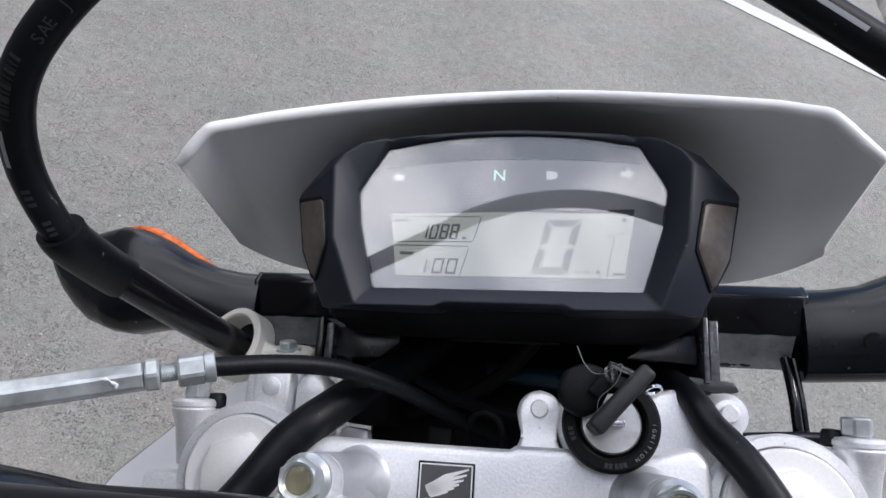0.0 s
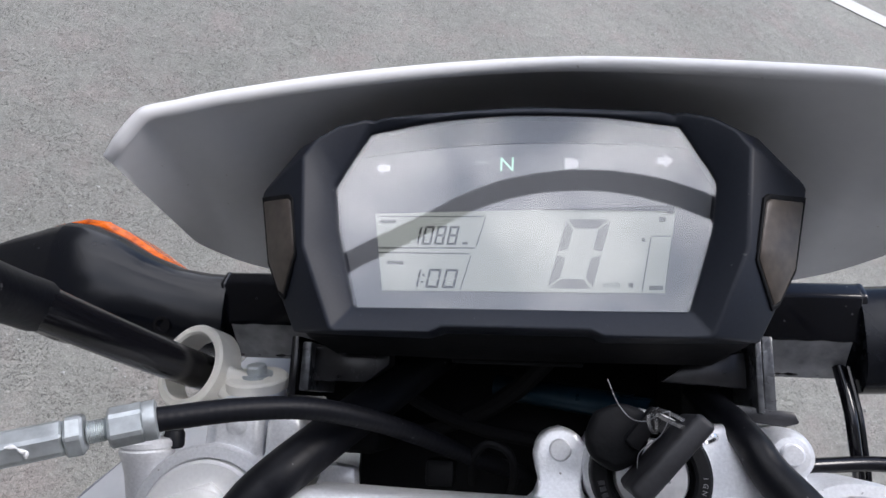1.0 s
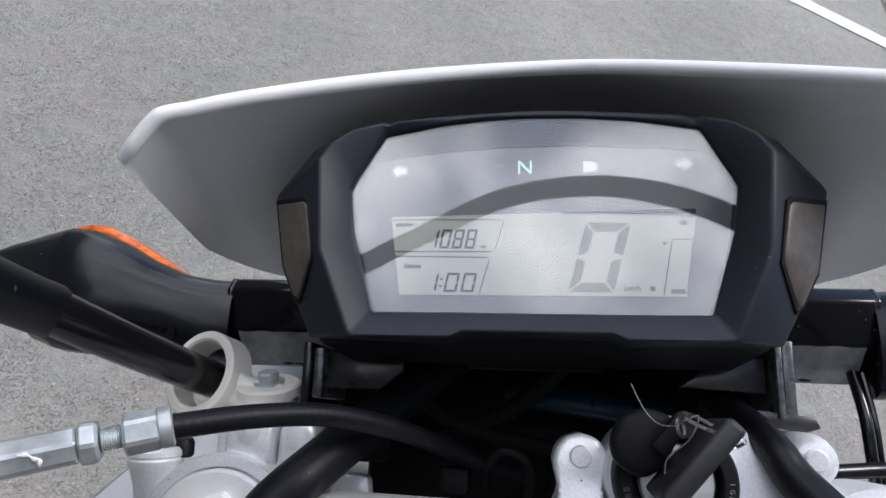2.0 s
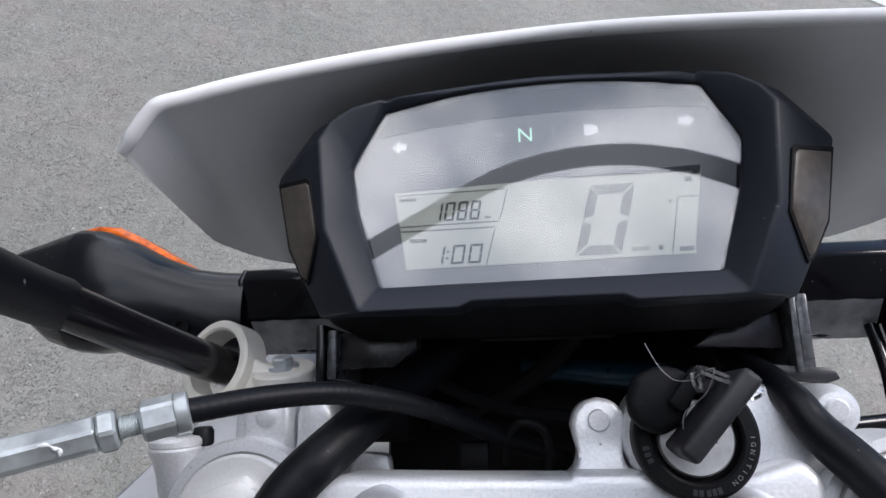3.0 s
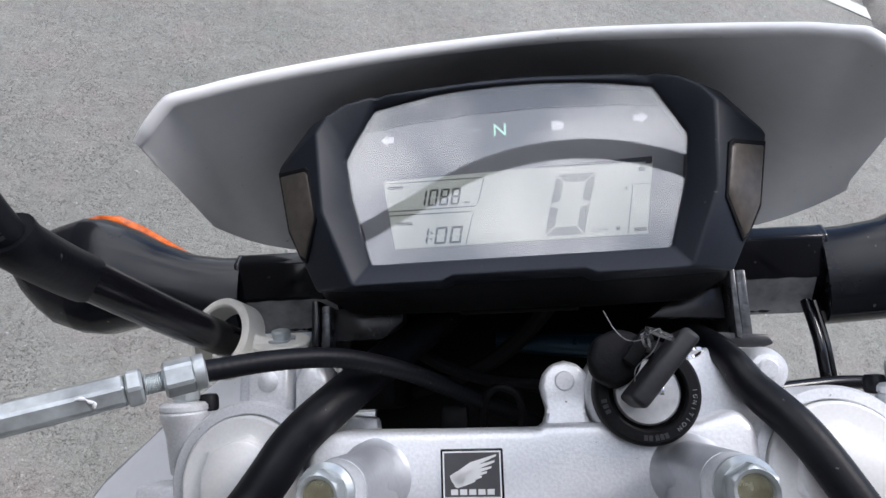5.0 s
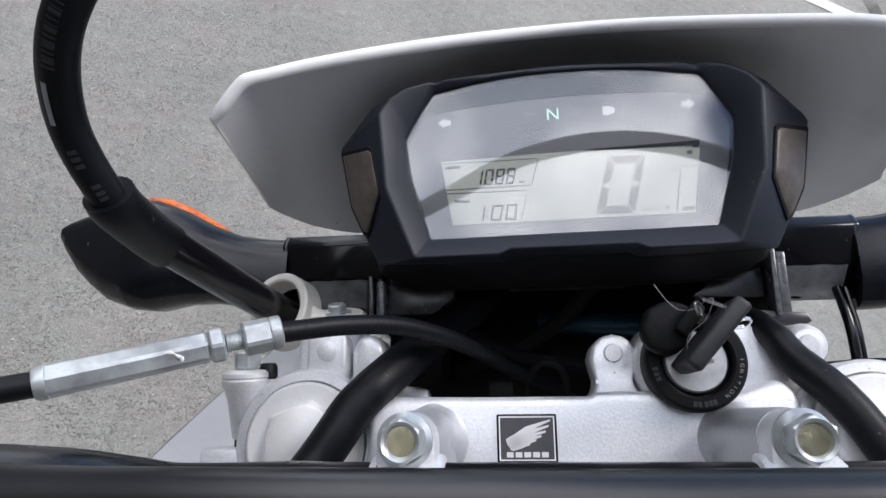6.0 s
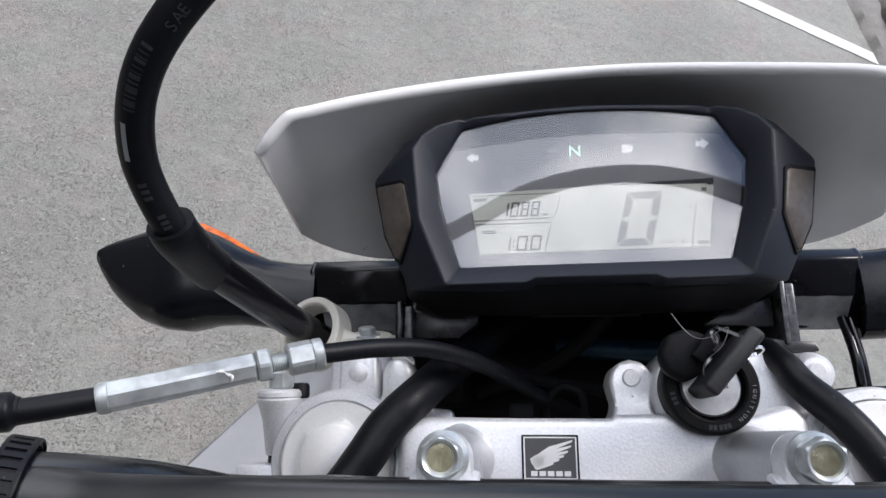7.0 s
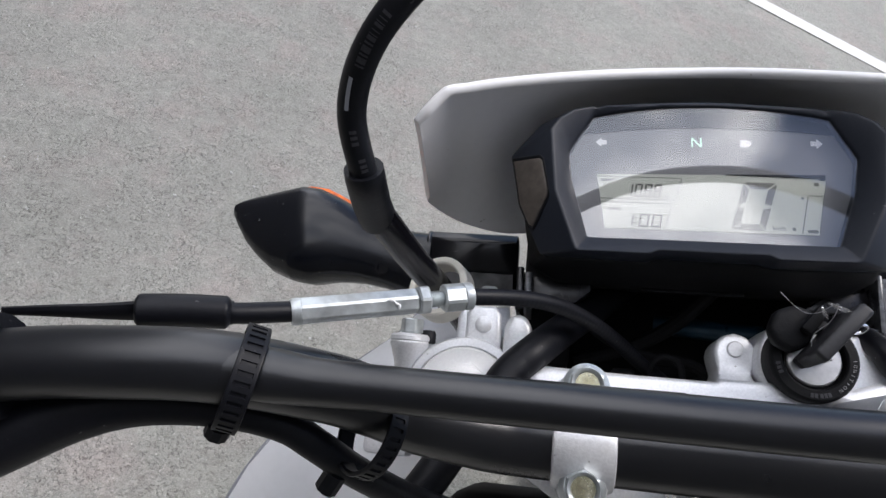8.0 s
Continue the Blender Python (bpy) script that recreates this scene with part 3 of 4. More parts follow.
    part("lcd_panel", prism([(-42.7, 79.5), (48.2, 80.2), (52.6, 109), (-47.2, 106.4)], lambda x, y: dial_z(x, y) - 0.5, lcd_z), LCD, house, "pale lit liquid crystal display")
    # black wedge in place of the shade along the display's sunken edge
    part("lcd_shade", prism([(10, 107.9), (52.4, 109), (52.0, 106.4), (49.6, 106.4), (49.8, 107.2)], lcd_z, lambda x, y: lcd_z(x, y) + 0.5), BLACK_PLASTIC, house)

    def on_lcd(bm):
        for v in bm.verts:
            v.co.z += lcd_z(v.co.x, v.co.y)
        return bm

    def bar(x0, y0, x1, y1, w):
        d = Vector((x1 - x0, y1 - y0, 0)).normalized()
        n = Vector((-d.y, d.x, 0)) * w / 2
        return prism([(x0 + n.x, y0 + n.y), (x0 - n.x, y0 - n.y), (x1 - n.x, y1 - n.y), (x1 + n.x, y1 + n.y)], 0.02, 0.14)

    def digit(which, x, y, w, h, t, lean, gap=0.25):
        """One digit of seven leaning segments, its lower left corner at x, y."""
        on = {"0": "abcdef", "1": "bc", "8": "abcdefg"}[which]
        k = t * 0.5
        shapes = {
            "a": [(gap, h), (w - gap, h), (w - gap - t, h - t), (gap + t, h - t)],
            "d": [(gap, 0), (w - gap, 0), (w - gap - t, t), (gap + t, t)],
            "f": [(0, h - gap), (t, h - gap - t), (t, h / 2 + k), (0, h / 2 + gap)],
            "e": [(0, gap), (t, gap + t), (t, h / 2 - k), (0, h / 2 - gap)],
            "b": [(w, h - gap), (w - t, h - gap - t), (w - t, h / 2 + k), (w, h / 2 + gap)],
            "c": [(w, gap), (w - t, gap + t), (w - t, h / 2 - k), (w, h / 2 - gap)],
            "g": [(gap + k, h / 2), (t + gap, h / 2 + k), (w - t - gap, h / 2 + k), (w - gap - k, h / 2), (w - t - gap, h / 2 - k), (t + gap, h / 2 - k)],
        }
        return join(*[on_lcd(prism([(x + px + lean * py, y + py) for px, py in shapes[s]], 0.02, 0.16)) for s in on])

    part("speed_digit", digit("0", 11.8, 81.2, 14.2, 23.2, 3.1, 0.26, 0.5), BIG_SEGMENT, house, "large dark zero on the display")
    for i, ch in enumerate("1088"):
        part("trip_digit", digit(ch, -34.6 + i * 4.25, 95.4, 3.3, 6.6, 0.75, 0.17, 0.12), SEGMENT, house)
    for i, ch in enumerate("100"):
        part("clock_digit", digit(ch, (-35.0, -28.2, -22.6)[i], 80.6, 4.3, 6.5, 0.8, 0.17, 0.12), SEGMENT, house)
    part("clock_colon", on_lcd(join(block(-29.6, -28.9, 82.2, 83, 0.02, 0.15), block(-29.3, -28.6, 84.6, 85.4, 0.02, 0.15))), SEGMENT, house)
    lines = [(-46.6, 105.4, -9.6, 105.4, 0.35), (-8.9, 105.2, -11.6, 95.2, 0.4), (-12.2, 94.4, -45.2, 94.2, 0.45), (-45.2, 92.6, -13.8, 92.4, 0.45), (-13.4, 91.6, -16.4, 80.2, 0.4), (41.2, 80.8, 44.4, 98.2, 0.4), (44.8, 98.8, 50.6, 98.8, 0.35), (50.9, 98.4, 48.2, 81.2, 0.35)]
    for b in lines:
        part("lcd_line", on_lcd(bar(*b)), FAINT, house)
    marks = [(-41.8, 89.2, -36, 89.0, 1.3), (-45.4, 103.6, -39.6, 103.6, 1.2), (37.2, 82.6, 38.6, 82.6, 1.5), (43.4, 81.8, 47.6, 81.9, 1.4), (41.6, 97.4, 42.6, 97.5, 1.2), (47.2, 104.4, 49.2, 104.4, 1.6), (-16.4, 96, -14.6, 96, 0.9)]
    for b in marks:
        part("lcd_mark", on_lcd(bar(*b)), FAINT, house)
    unit = moved(letters("km/h", 2.7), Matrix.Translation((31.8, 82.6, 0.08)))
    part("unit_words", on_lcd(unit), SEGMENT, house)

    # tell-tales
    def on_dial(bm):
        for v in bm.verts:
            v.co.z += dial_z(v.co.x, v.co.y)
        return bm

    def arrow(x, y, s):
        return on_dial(prism([(x - 2.6 * s, y), (x + 0.2 * s, y + 2.5), (x + 0.2 * s, y + 1.2), (x + 2.6 * s, y + 1.2), (x + 2.6 * s, y - 1.2), (x + 0.2 * s, y - 1.2), (x + 0.2 * s, y - 2.5)], 0.05, 0.15))
    part("signal_arrow", arrow(-45.7, 123.4, 1), PALE_INK, house)
    part("signal_arrow", arrow(49.8, 124.8, -1), PALE_INK, house)
    part("neutral_mark", on_dial(moved(letters("N", 7.2), Matrix.Translation((-2.2, 124, 0.1)))), CHARGED, house, "pale green lit letter N")
    part("divider_mark", on_dial(block(6.8, 7.2, 122.4, 126.6, 0.05, 0.15)), GREY_INK, house)
    part("beam_mark", on_dial(prism([(17.2, 122.4), (17.2, 126), (19.4, 126.2), (21.4, 125.4), (22, 124.2), (21.4, 123), (19.4, 122.2)], 0.05, 0.15)), PALE_INK, house)
    part("engine_mark", on_dial(block(-13.2, -9.4, 124.6, 125.4, 0.05, 0.12)), GREY_INK, house)
    # side lenses, set into the sloping cheeks
    # outline as share of the way from the ridge to the outer edge, and height along the cheek
    shape = [(0.97, 111.4), (0.31, 109.8), (0.23, 108.2), (0.15, 92), (0.19, 88.6), (0.9, 75), (0.985, 76.5), (0.985, 87.4)]
    for s in (1, -1):
        if s == 1:
            inner_x, inner_y, outer_x, outer_y = (-55.6, -66, -69.2), (64.2, 91, 122.2), (-71.6, -82.5, -88.2), (64.4, 87, 113)
        else:
            inner_x, inner_y, outer_x, outer_y = (59.5, 69.5, 72.6), (65.5, 92, 124), (75.4, 87, 92.6), (65.4, 88, 115)
        n = Vector((-0.6 * s, -0.1, 0.78)).normalized()

        def inset(k, up):
            ring = []
            for share, y in shape:
                share, y = 0.58 + (share - 0.58) * k, 93 + (y - 93) * k
                xi, zi, xo, zo = (float(np.interp(y, ys, vs)) for ys, vs in ((inner_y, inner_x), (inner_y, (15.5, 19, 17)), (outer_y, outer_x), (outer_y, (5, 5, 4))))
                ring.append(Vector((xi + (xo - xi) * share, y, zi + (zo - zi) * share + 0.35)) + n * up)
            return ring
        part("side_lens", rounded(rings([inset(0.9, -2), inset(0.9, 0.3), inset(0.87, 0.6), inset(0.7, 0.8), inset(0.4, 0.9), inset(0.1, 0.9)]), 0.3, 1), SMOKED, house, "smoked brown side lens", sharp=50)
        part("lens_gasket", rings([inset(0.995, -2), inset(0.995, 0.2), inset(0.98, 0.4), inset(0.93, 0.4), inset(0.9, 0.1), inset(0.9, -2)], loop=True), CASE_BLACK, house)
    # lip on the front of the rear case
    part("case_lip", block(-22, 25, 58.2, 60.4, -28, -26.2, 0.6), CASE_BLACK, house)


cluster()


def meter_bracket():
    left = part("meter_bracket", block(-82.4, -79.2, 44, 66, -70, -23, 0.8), GLOSS_BLACK, bike, "black steel meter bracket")
    part("stay_plate", prism([(-75.6, 50), (-54.6, 50), (-46, 57), (-46, 63), (-75.6, 63)], -40, -30, 0.6, 2), SCUFFED, left)
    part("bracket_plate", block(-78.8, -75, 46, 64, -70, -25, 0.8), PLATE, left)
    part("bracket_arm", join(block(82, 84.2, 45, 72, -70, -23, 0.6), block(84.8, 88.6, 46, 71, -70, -25, 0.6)), PLATE, left)
    part("stay_plate", prism([(52, 54.6), (81, 53), (81, 66), (62, 62)], -36, -30, 1.0), SCUFFED, left)
    part("bracket_foot", prism([(72, 43), (91, 41), (95.5, 42.4), (94, 46), (72, 48)], -28, -25, 0.6), SCUFFED, left)
    return left


meter_bracket()


# ---- headlight fairing ----
def fairing():
    top = [(-131, 117, 32), (-126, 122.5, 34.5), (-120, 129, 36), (-116, 132, 36), (-108, 135, 33.4), (-100, 138.1, 31), (-88, 142.4, 27.2), (-75, 146.6, 23.2), (-60, 150.8, 18.6), (-45, 155, 14), (-30, 158.8, 9), (-15, 162.2, 4), (1.7, 164.4, 1.2), (18, 163.2, 4), (30, 160.2, 8.5), (45, 156.6, 13), (60, 153, 17.5), (75, 149.3, 22.2), (88, 145.6, 26.2), (100, 142.2, 30), (110, 138.4, 33), (116, 135.8, 35), (121, 131.4, 35), (127, 125, 34), (134, 118.6, 32)]
    far = [0, 30, 60, 88, 100, 110, 116, 121, 127, 131]

    def drawn(x, values):
        return float(np.interp(abs(x - 1.7), far, values))
    low = [(x * 1.015, y + drawn(x, [18, 15, 5, -14, -21, -23, -21, -18, -14, -12]), drawn(x, [-74, -70, -62, -52, -46, -42, -40, -38, -36, -34])) for x, y, z in top]
    foot = [(math.copysign(drawn(x, [0, 30, 58.5, 81, 92, 104, 115, 125, 133, 138]), x - 1.7) + 1.7, drawn(x, [123, 120, 111, 100, 97.4, 98, 99.5, 101.5, 104, 106]), drawn(x, [-88, -85, -82, -75, -70, -68, -65, -60, -52, -45])) for x, y, z in top]
    t, l, f = (glide(q, 4) for q in (top, low, foot))
    count = len(t)
    for _ in range(40):
        t[1:-1] = [(t[i - 1] + t[i] * 2 + t[i + 1]) / 4 if abs(t[i].x - 1.7) < 96 else t[i] for i in range(1, count - 1)]
    for _ in range(14):
        for row in (l, f):
            row[1:-1] = [(row[i - 1] + row[i] * 2 + row[i + 1]) / 4 for i in range(1, count - 1)]

    def out(i):
        a, b = t[max(i - 1, 0)], t[min(i + 1, count - 1)]
        return (Vector((0, 0, 1)).cross(b - a)).normalized()
    # lip: a half round along the top, 5 mm thick
    rows = [f, l] + [[l[i] + (t[i] - out(i) * 3.6 - Vector((0, 0, 1.6)) - l[i]) * u for i in range(count)] for u in (0.3, 0.6, 0.85, 0.97, 1.0)]

    def full(i):
        return 0.75 + 0.25 * min(1, min(i, count - 1 - i) / 3)
    for k in range(9):
        c = math.cos(math.pi * k / 8)
        rows.append([t[i] + out(i) * (0.7 - 2.7 * full(i) * (1 + c)) + Vector((0, 0, full(i) * 2.8 * math.sin(math.pi * k / 8) - 1.6)) for i in range(count)])
    rows.append([t[i] + out(i) * 1.5 + Vector((0, 0, -12)) for i in range(count)])
    rows.append([l[i] + out(i) * 4 for i in range(count)])
    shell = bmesh.new()
    grid = [[shell.verts.new(p) for p in row] for row in rows]
    for a, b in zip(grid, grid[1:] + grid[:1]):
        for i in range(count - 1):
            shell.faces.new((a[i], a[i + 1], b[i + 1], b[i]))
    ends = [shell.faces.new([r[0] for r in grid]), shell.faces.new([r[-1] for r in grid])]
    bmesh.ops.bevel(shell, geom=[e for f in ends for e in f.edges], offset=1.3, segments=3, affect="EDGES", profile=0.5, clamp_overlap=True)
    return part("headlight_fairing", shell, WHITE_PLASTIC, bike, "glossy white plastic headlight fairing", sharp=50)


fairing()
part("headlight_body", prism([(-76, 96), (-80, 106), (-76, 122), (-58, 138), (-30, 150), (1.7, 155), (33.4, 150), (61, 138), (79, 122), (83, 106), (79, 96)], -150, -58, 4), DEEP_BLACK, bike, "black headlight housing behind the fairing")


# ---- turn signals ----
def turn_signal(s):
    fx = (lambda x: x) if s == 1 else (lambda x: 3.4 - x)
    # sections along the body: x, y low, y high, z low, z high
    cuts = [(-138, 60, 100.5, -104, -76), (-150, 61, 101, -104, -75), (-165, 65, 103, -104, -72), (-180, 67, 109, -104, -68), (-195, 66.5, 117, -104, -64), (-210, 63, 123, -103, -62), (-221, 64, 124, -102, -61.6), (-222.4, 64.3, 124, -102, -62), (-235, 68.5, 121.5, -99, -66), (-246, 76.5, 118.5, -95, -69.2), (-255, 85, 116, -90, -72), (-263, 96, 113, -85, -74.6), (-267, 103, 110.5, -82, -76)]
    if s == -1:
        # this one hangs a little lower, with a straight underside
        cuts = [(x, min(y0, 55 + 0.05 * (-138 - x)), y1, z0, z1) for x, y0, y1, z0, z1 in cuts]
    secs = []
    for x, y0, y1, z0, z1 in cuts:
        ym, zm, hy, hz = (y0 + y1) / 2, (z0 + z1) / 2, (y1 - y0) / 2, (z1 - z0) / 2
        ring = []
        for k in range(20):
            a = 2 * math.pi * k / 20
            c, d = math.cos(a), math.sin(a)
            ring.append((fx(x), ym + hy * math.copysign(abs(c) ** 0.72, c), zm + hz * math.copysign(abs(d) ** 0.72, d)))
        secs.append(ring)
    body = part("turn_signal", rings(secs), SATIN, bike, "black turn signal with amber lens", sharp=60)
    sink = 0 if s == 1 else 6
    lens = [[(fx(x), y - sink, z - sink) for y, z in ((y0, -110), (y0, -86), (y1 - 3, -82), (y1, -86), (y1 - 1, -108))] for x, y0, y1 in ((-174, 96, 107), (-182, 98, 112), (-196, 100, 120.5), (-210, 102, 127), (-222, 102, 128.4), (-236, 102, 125.6), (-250, 101, 121.4), (-262, 102, 117), (-267, 104, 114))]
    part("amber_lens", rounded(rings(lens), 1.2, 2, 40), AMBER, body, "amber plastic lens")
    cross = ((61.5, -98), (61.5, -94), (76, -79.5), (95, -77), (101, -82), (101, -98), (96, -103), (69, -103))
    part("stalk", rounded(rings([[(fx(x), y, z) for y, z in cross] for x in (-139.5, -86)]), 1.6, 3), STALK_BLACK, body)
    # film on the slanting rear face, with a crease along it
    film = []
    for i in range(17):
        x = -134 + 46 * i / 16
        w = [0.7 * noise.noise(Vector((x * 0.12, k * 1.7, 3))) for k in range(5)]
        film.append([(fx(x), y, z) for y, z in ((61.6 + w[0], -94.2), (65, -90 + w[1]), (68.6, -86.4 + w[2]), (72.4, -82.4 + w[3]), (75.8 + w[4], -79.2), (76.2, -83), (62.4, -97))])
    part("stalk_film", rings(film), FILM, body, "creased clear film on the stalk")
    part("collar", rounded(rings([[(fx(x), 82 + (y - 82) * 1.006, -90 + (z + 90) * 1.01) for y, z in cross] for x in (-141, -137.8)]), 1, 2), GLOSS_BLACK, body)
    part("screw", lathe([(4.2, 0), (4.2, 1.5), (2.6, 1.5), (2.2, 0.4), (0.4, 0.4)], (fx(-165.3), 73.7, -73.5), (0, -0.2, 1), 20), GLOSS_BLACK, body)


turn_signal(1)
turn_signal(-1)

# ---- handlebar ----
BAR = [(-330, -39, 118), (-270, -21, 117), (-225, -12.4, 115), (-195, -9, 112.5), (-165, -7, 106), (-135, -9, 92), (-121, -11.6, 82.4), (-108, -14.9, 71.6), (-88, -16.9, 57), (-70, -17.8, 51), (-40, -18, 50), (1.7, -18, 50)]
handlebar = part("handlebar", tube(BAR + mirrored(BAR[-2::-1]), lambda u: 11.1 + 2.2 * min(1, max(0, 0.2 - abs(u - 0.5)) * 14), 28, 6), BLACK_PAINT, bike, "satin black braced handlebar")
# the crossbar is welded on with a saddle at either end
bar_x = [1.7 + 174 * k / 40 for k in range(-40, 41)]
bar_far = [abs(x - 1.7) for x in bar_x]
bar_r = np.interp(bar_far, [0, 118, 137, 149, 161, 174], [6.9, 6.9, 7.4, 8.7, 10.2, 10.5])
bar_line = [(x, y, z) for x, y, z in zip(bar_x, np.interp(bar_far, [0, 137, 155, 174], [-9.4, -8.6, -7.6, -7.4]), np.interp(bar_far, [0, 120, 137, 149, 161, 174], [102, 102.2, 102.7, 103.7, 105.1, 107.2]))]
part("crossbar", tube(bar_line, lambda u: float(bar_r[round(u * 80)]), 24, 1, False), BLACK_PAINT, handlebar, "satin black crossbar")


def hollow_head(at, across, height, hole, depth):
    """A hexagonal bolt head with a round hollow in its top."""
    secs = []
    for r_of, h in ((1, 0), (1, height - 0.8), (0.93, height)):
        ring = []
        for k in range(48):
            a = 2 * math.pi * k / 48
            d = (a + math.pi / 6) % (math.pi / 3) - math.pi / 6
            ring.append(Vector(at) + Vector((math.cos(a), math.sin(a), 0)) * (across / 2 / math.cos(d)) * r_of + Vector((0, 0, h)))
        secs.append(ring)
    for r, h in ((hole + 0.9, height + 0.2), (hole, height - 0.4), (hole * 0.8, height - depth), (hole * 0.3, height - depth - 0.3)):
        secs.append([Vector(at) + Vector((math.cos(2 * math.pi * k / 48) * r, math.sin(2 * math.pi * k / 48) * r, h)) for k in range(48)])
    return rings(secs)


def bar_holder(cx):
    def plan(r, y0, y1):
        front = [(cx + r * math.cos(a), y1 + r * math.sin(a)) for a in (math.pi * k / 12 for k in range(13))]
        back = [(cx + r * math.cos(a), y0 + r * math.sin(a)) for a in (math.pi + math.pi * k / 12 for k in range(13))]
        return front + back
    base = part("bar_holder", prism(plan(8.8, -32, 1), -2, 48, 1.2, 2), SHADED_SILVER, bike, "silver handlebar holder")
    part("holder_foot", lathe([(14, -0.6), (12, 0.6), (10.6, 2.6), (9.6, 6), (9.2, 12), (8.9, 20)], (cx, -1, 0), sides=48), SHADED_SILVER, base)
    # cap arched over the bar
    part("holder_cap", prism(plan(8.5, -32, 1), 47, 58.4, 1.6, 2), SILVER, base)
    arch = [(-2.4, 48)] + [(-18 + 15.6 * math.cos(radians(a)), 50 + 15.2 * math.sin(radians(a))) for a in range(14, 167, 19)] + [(-33.6, 48)]
    part("cap_arch", rounded(rings([[(x, y, z) for y, z in arch] for x in (cx - 10.7, cx + 10.7)]), 1.4, 2, 50), SILVER, base)
    for y in (1.6, -32):
        part("bolt_flange", lathe([(7.9, 58), (7.9, 59.6), (6.4, 61.2)], (cx, y, 0), sides=36), ZINC, base)
        part("bolt_head", hollow_head((cx, y, 60.6), 11.2, 6.4, 4.4, 3.2), ZINC, base)
        part("bolt_recess", lathe([(4.3, 65.4), (3.9, 64.5), (3.0, 63.9), (2.0, 63.9), (1.6, 64.5), (0.9, 65.0), (0.2, 65.1)], (cx, y, 0), sides=28), BRASSY, base)


bar_holder(-51.3)
bar_holder(54.7)


def cable_tie(centre, along, r, w, parent, squash=1.0, tail=None):
    d = Vector(along).normalized()
    band = lathe([(r, -w / 2), (r + 1.1, -w / 2), (r + 1.1, w / 2), (r, w / 2), (r, -w / 2)], centre, d, 36)
    tie = part("cable_tie", band, RUBBER, parent, "black ribbed cable tie")
    if tail:
        part("tie_head", tube([tail[0], tail[1]], 4.2, 10, 2), RUBBER, tie)
    q = Vector((0, 0, 1)).rotation_difference(d)
    for e in (-1, 1):
        part("tie_rail", lathe([(r + 0.9, e * w / 2 - 0.8), (r + 1.7, e * w / 2 - 0.6), (r + 1.8, e * w / 2), (r + 1.7, e * w / 2 + 0.6), (r + 0.9, e * w / 2 + 0.8), (r + 0.9, e * w / 2 - 0.8)], centre, d, 40), RUBBER, tie)
    ribs = []
    for k in range(34):
        a = 2 * math.pi * k / 34
        c = Vector(centre) + q @ Vector((math.cos(a) * (r + 1.2), math.sin(a) * (r + 1.2), 0))
        m = Matrix.Translation(c) @ (q.to_matrix().to_4x4()) @ Matrix.Rotation(a, 4, "Z")
        ribs.append(moved(block(-0.5, 0.5, -0.85, 0.85, -w * 0.46, w * 0.46), m))
    part("tie_ribs", join(*ribs), RUBBER, tie)


loom = part("wiring_loom", tube([(-330, -83, 98), (-270, -53, 99), (-235, -36, 100), (-212, -25.4, 100), (-191, -20, 98), (-167, -19.4, 92), (-149, -22, 84), (-138.6, -27.6, 76), (-128, -35, 62), (-112, -44, 36), (-96, -50, 10)], lambda u: 13.5 - 7.9 * min(1, u * 2.0), 14, 6), RUBBER, bike, "black wiring loom under the bar")
cable_tie((-158, -9.4, 101), (0.862, -0.157, -0.447), 15.2, 6.0, handlebar, tail=((-166, -24, 93), (-168, -27, 91)))
cable_tie((-121, -20, 77), (0.69, -0.19, -0.68), 14.6, 5.0, handlebar, tail=((-133, -35, 69), (-137, -41, 66)))

# left switch box and grip, at the end of the bar
grip = part("switch_housing", tube([(-231, -13.6, 115.4), (-233, -14, 115.6), (-262, -19.5, 117), (-330, -39, 118)], lambda u: 12.5 + 4 * min(1, u * 12), 24, 6), RUBBER, bike, "black switch housing and grip")
part("grip_flange", lathe([(12, 0), (24, 0), (25, 2), (24, 4), (12, 4)], (-259, -18.5, 117), (-1, -0.28, 0), 32), RUBBER, grip)


# ---- clutch cable ----
ADJ_A, ADJ_B = Vector((-159.5, 18.2, 67.6)), Vector((-97.3, 35.8, 36.5))
adj = ADJ_B - ADJ_A
adj_len, adj_dir = adj.length, adj.normalized()
clutch = part("clutch_cable", tube([tuple(ADJ_B - adj_dir * 3), (-79.4, 39.1, 23.4), (-62.3, 40.2, 9.3), (-47.1, 37.4, -6.8), (-33.3, 32.4, -25.2), (-20.2, 26, -44.9), (-5.7, 19.9, -64.4), (6, 14, -90)], lambda u: 3.55 + 0.045 * math.sin(u * 420), 14, 36), RUBBER, bike, "black sheathed clutch cable with zinc adjuster")
part("cable_sheath", tube([(-190, 12.7, 86), (-176, 14.2, 79), tuple(ADJ_A + adj_dir * 2)], 3.9, 16, 6), RUBBER, clutch)
part("adjuster_body", hexagon(ADJ_A + adj_dir * 3, adj_dir, 9.2, adj_len * 0.68 - 3, 0.7, 0.25), ZINC, clutch, "long zinc-plated hexagonal adjuster", sharp=14)
part("adjuster_end", lathe([(4.6, 0), (5.1, 1.2), (5.1, 3.4), (4.6, 3.6)], ADJ_A, adj_dir, 24), ZINC, clutch)
part("lock_nut", hexagon(ADJ_A + adj_dir * adj_len * 0.684, adj_dir, 10.6, adj_len * 0.066, 0.7, 0.5), ZINC, clutch, sharp=14)
thread = []
for i in range(25):
    thread.append((2.9 + (0.35 if i % 2 else 0), i * adj_len * 0.09 / 24))
part("adjuster_thread", lathe(thread, ADJ_A + adj_dir * adj_len * 0.755, adj_dir, 20), ZINC, clutch)
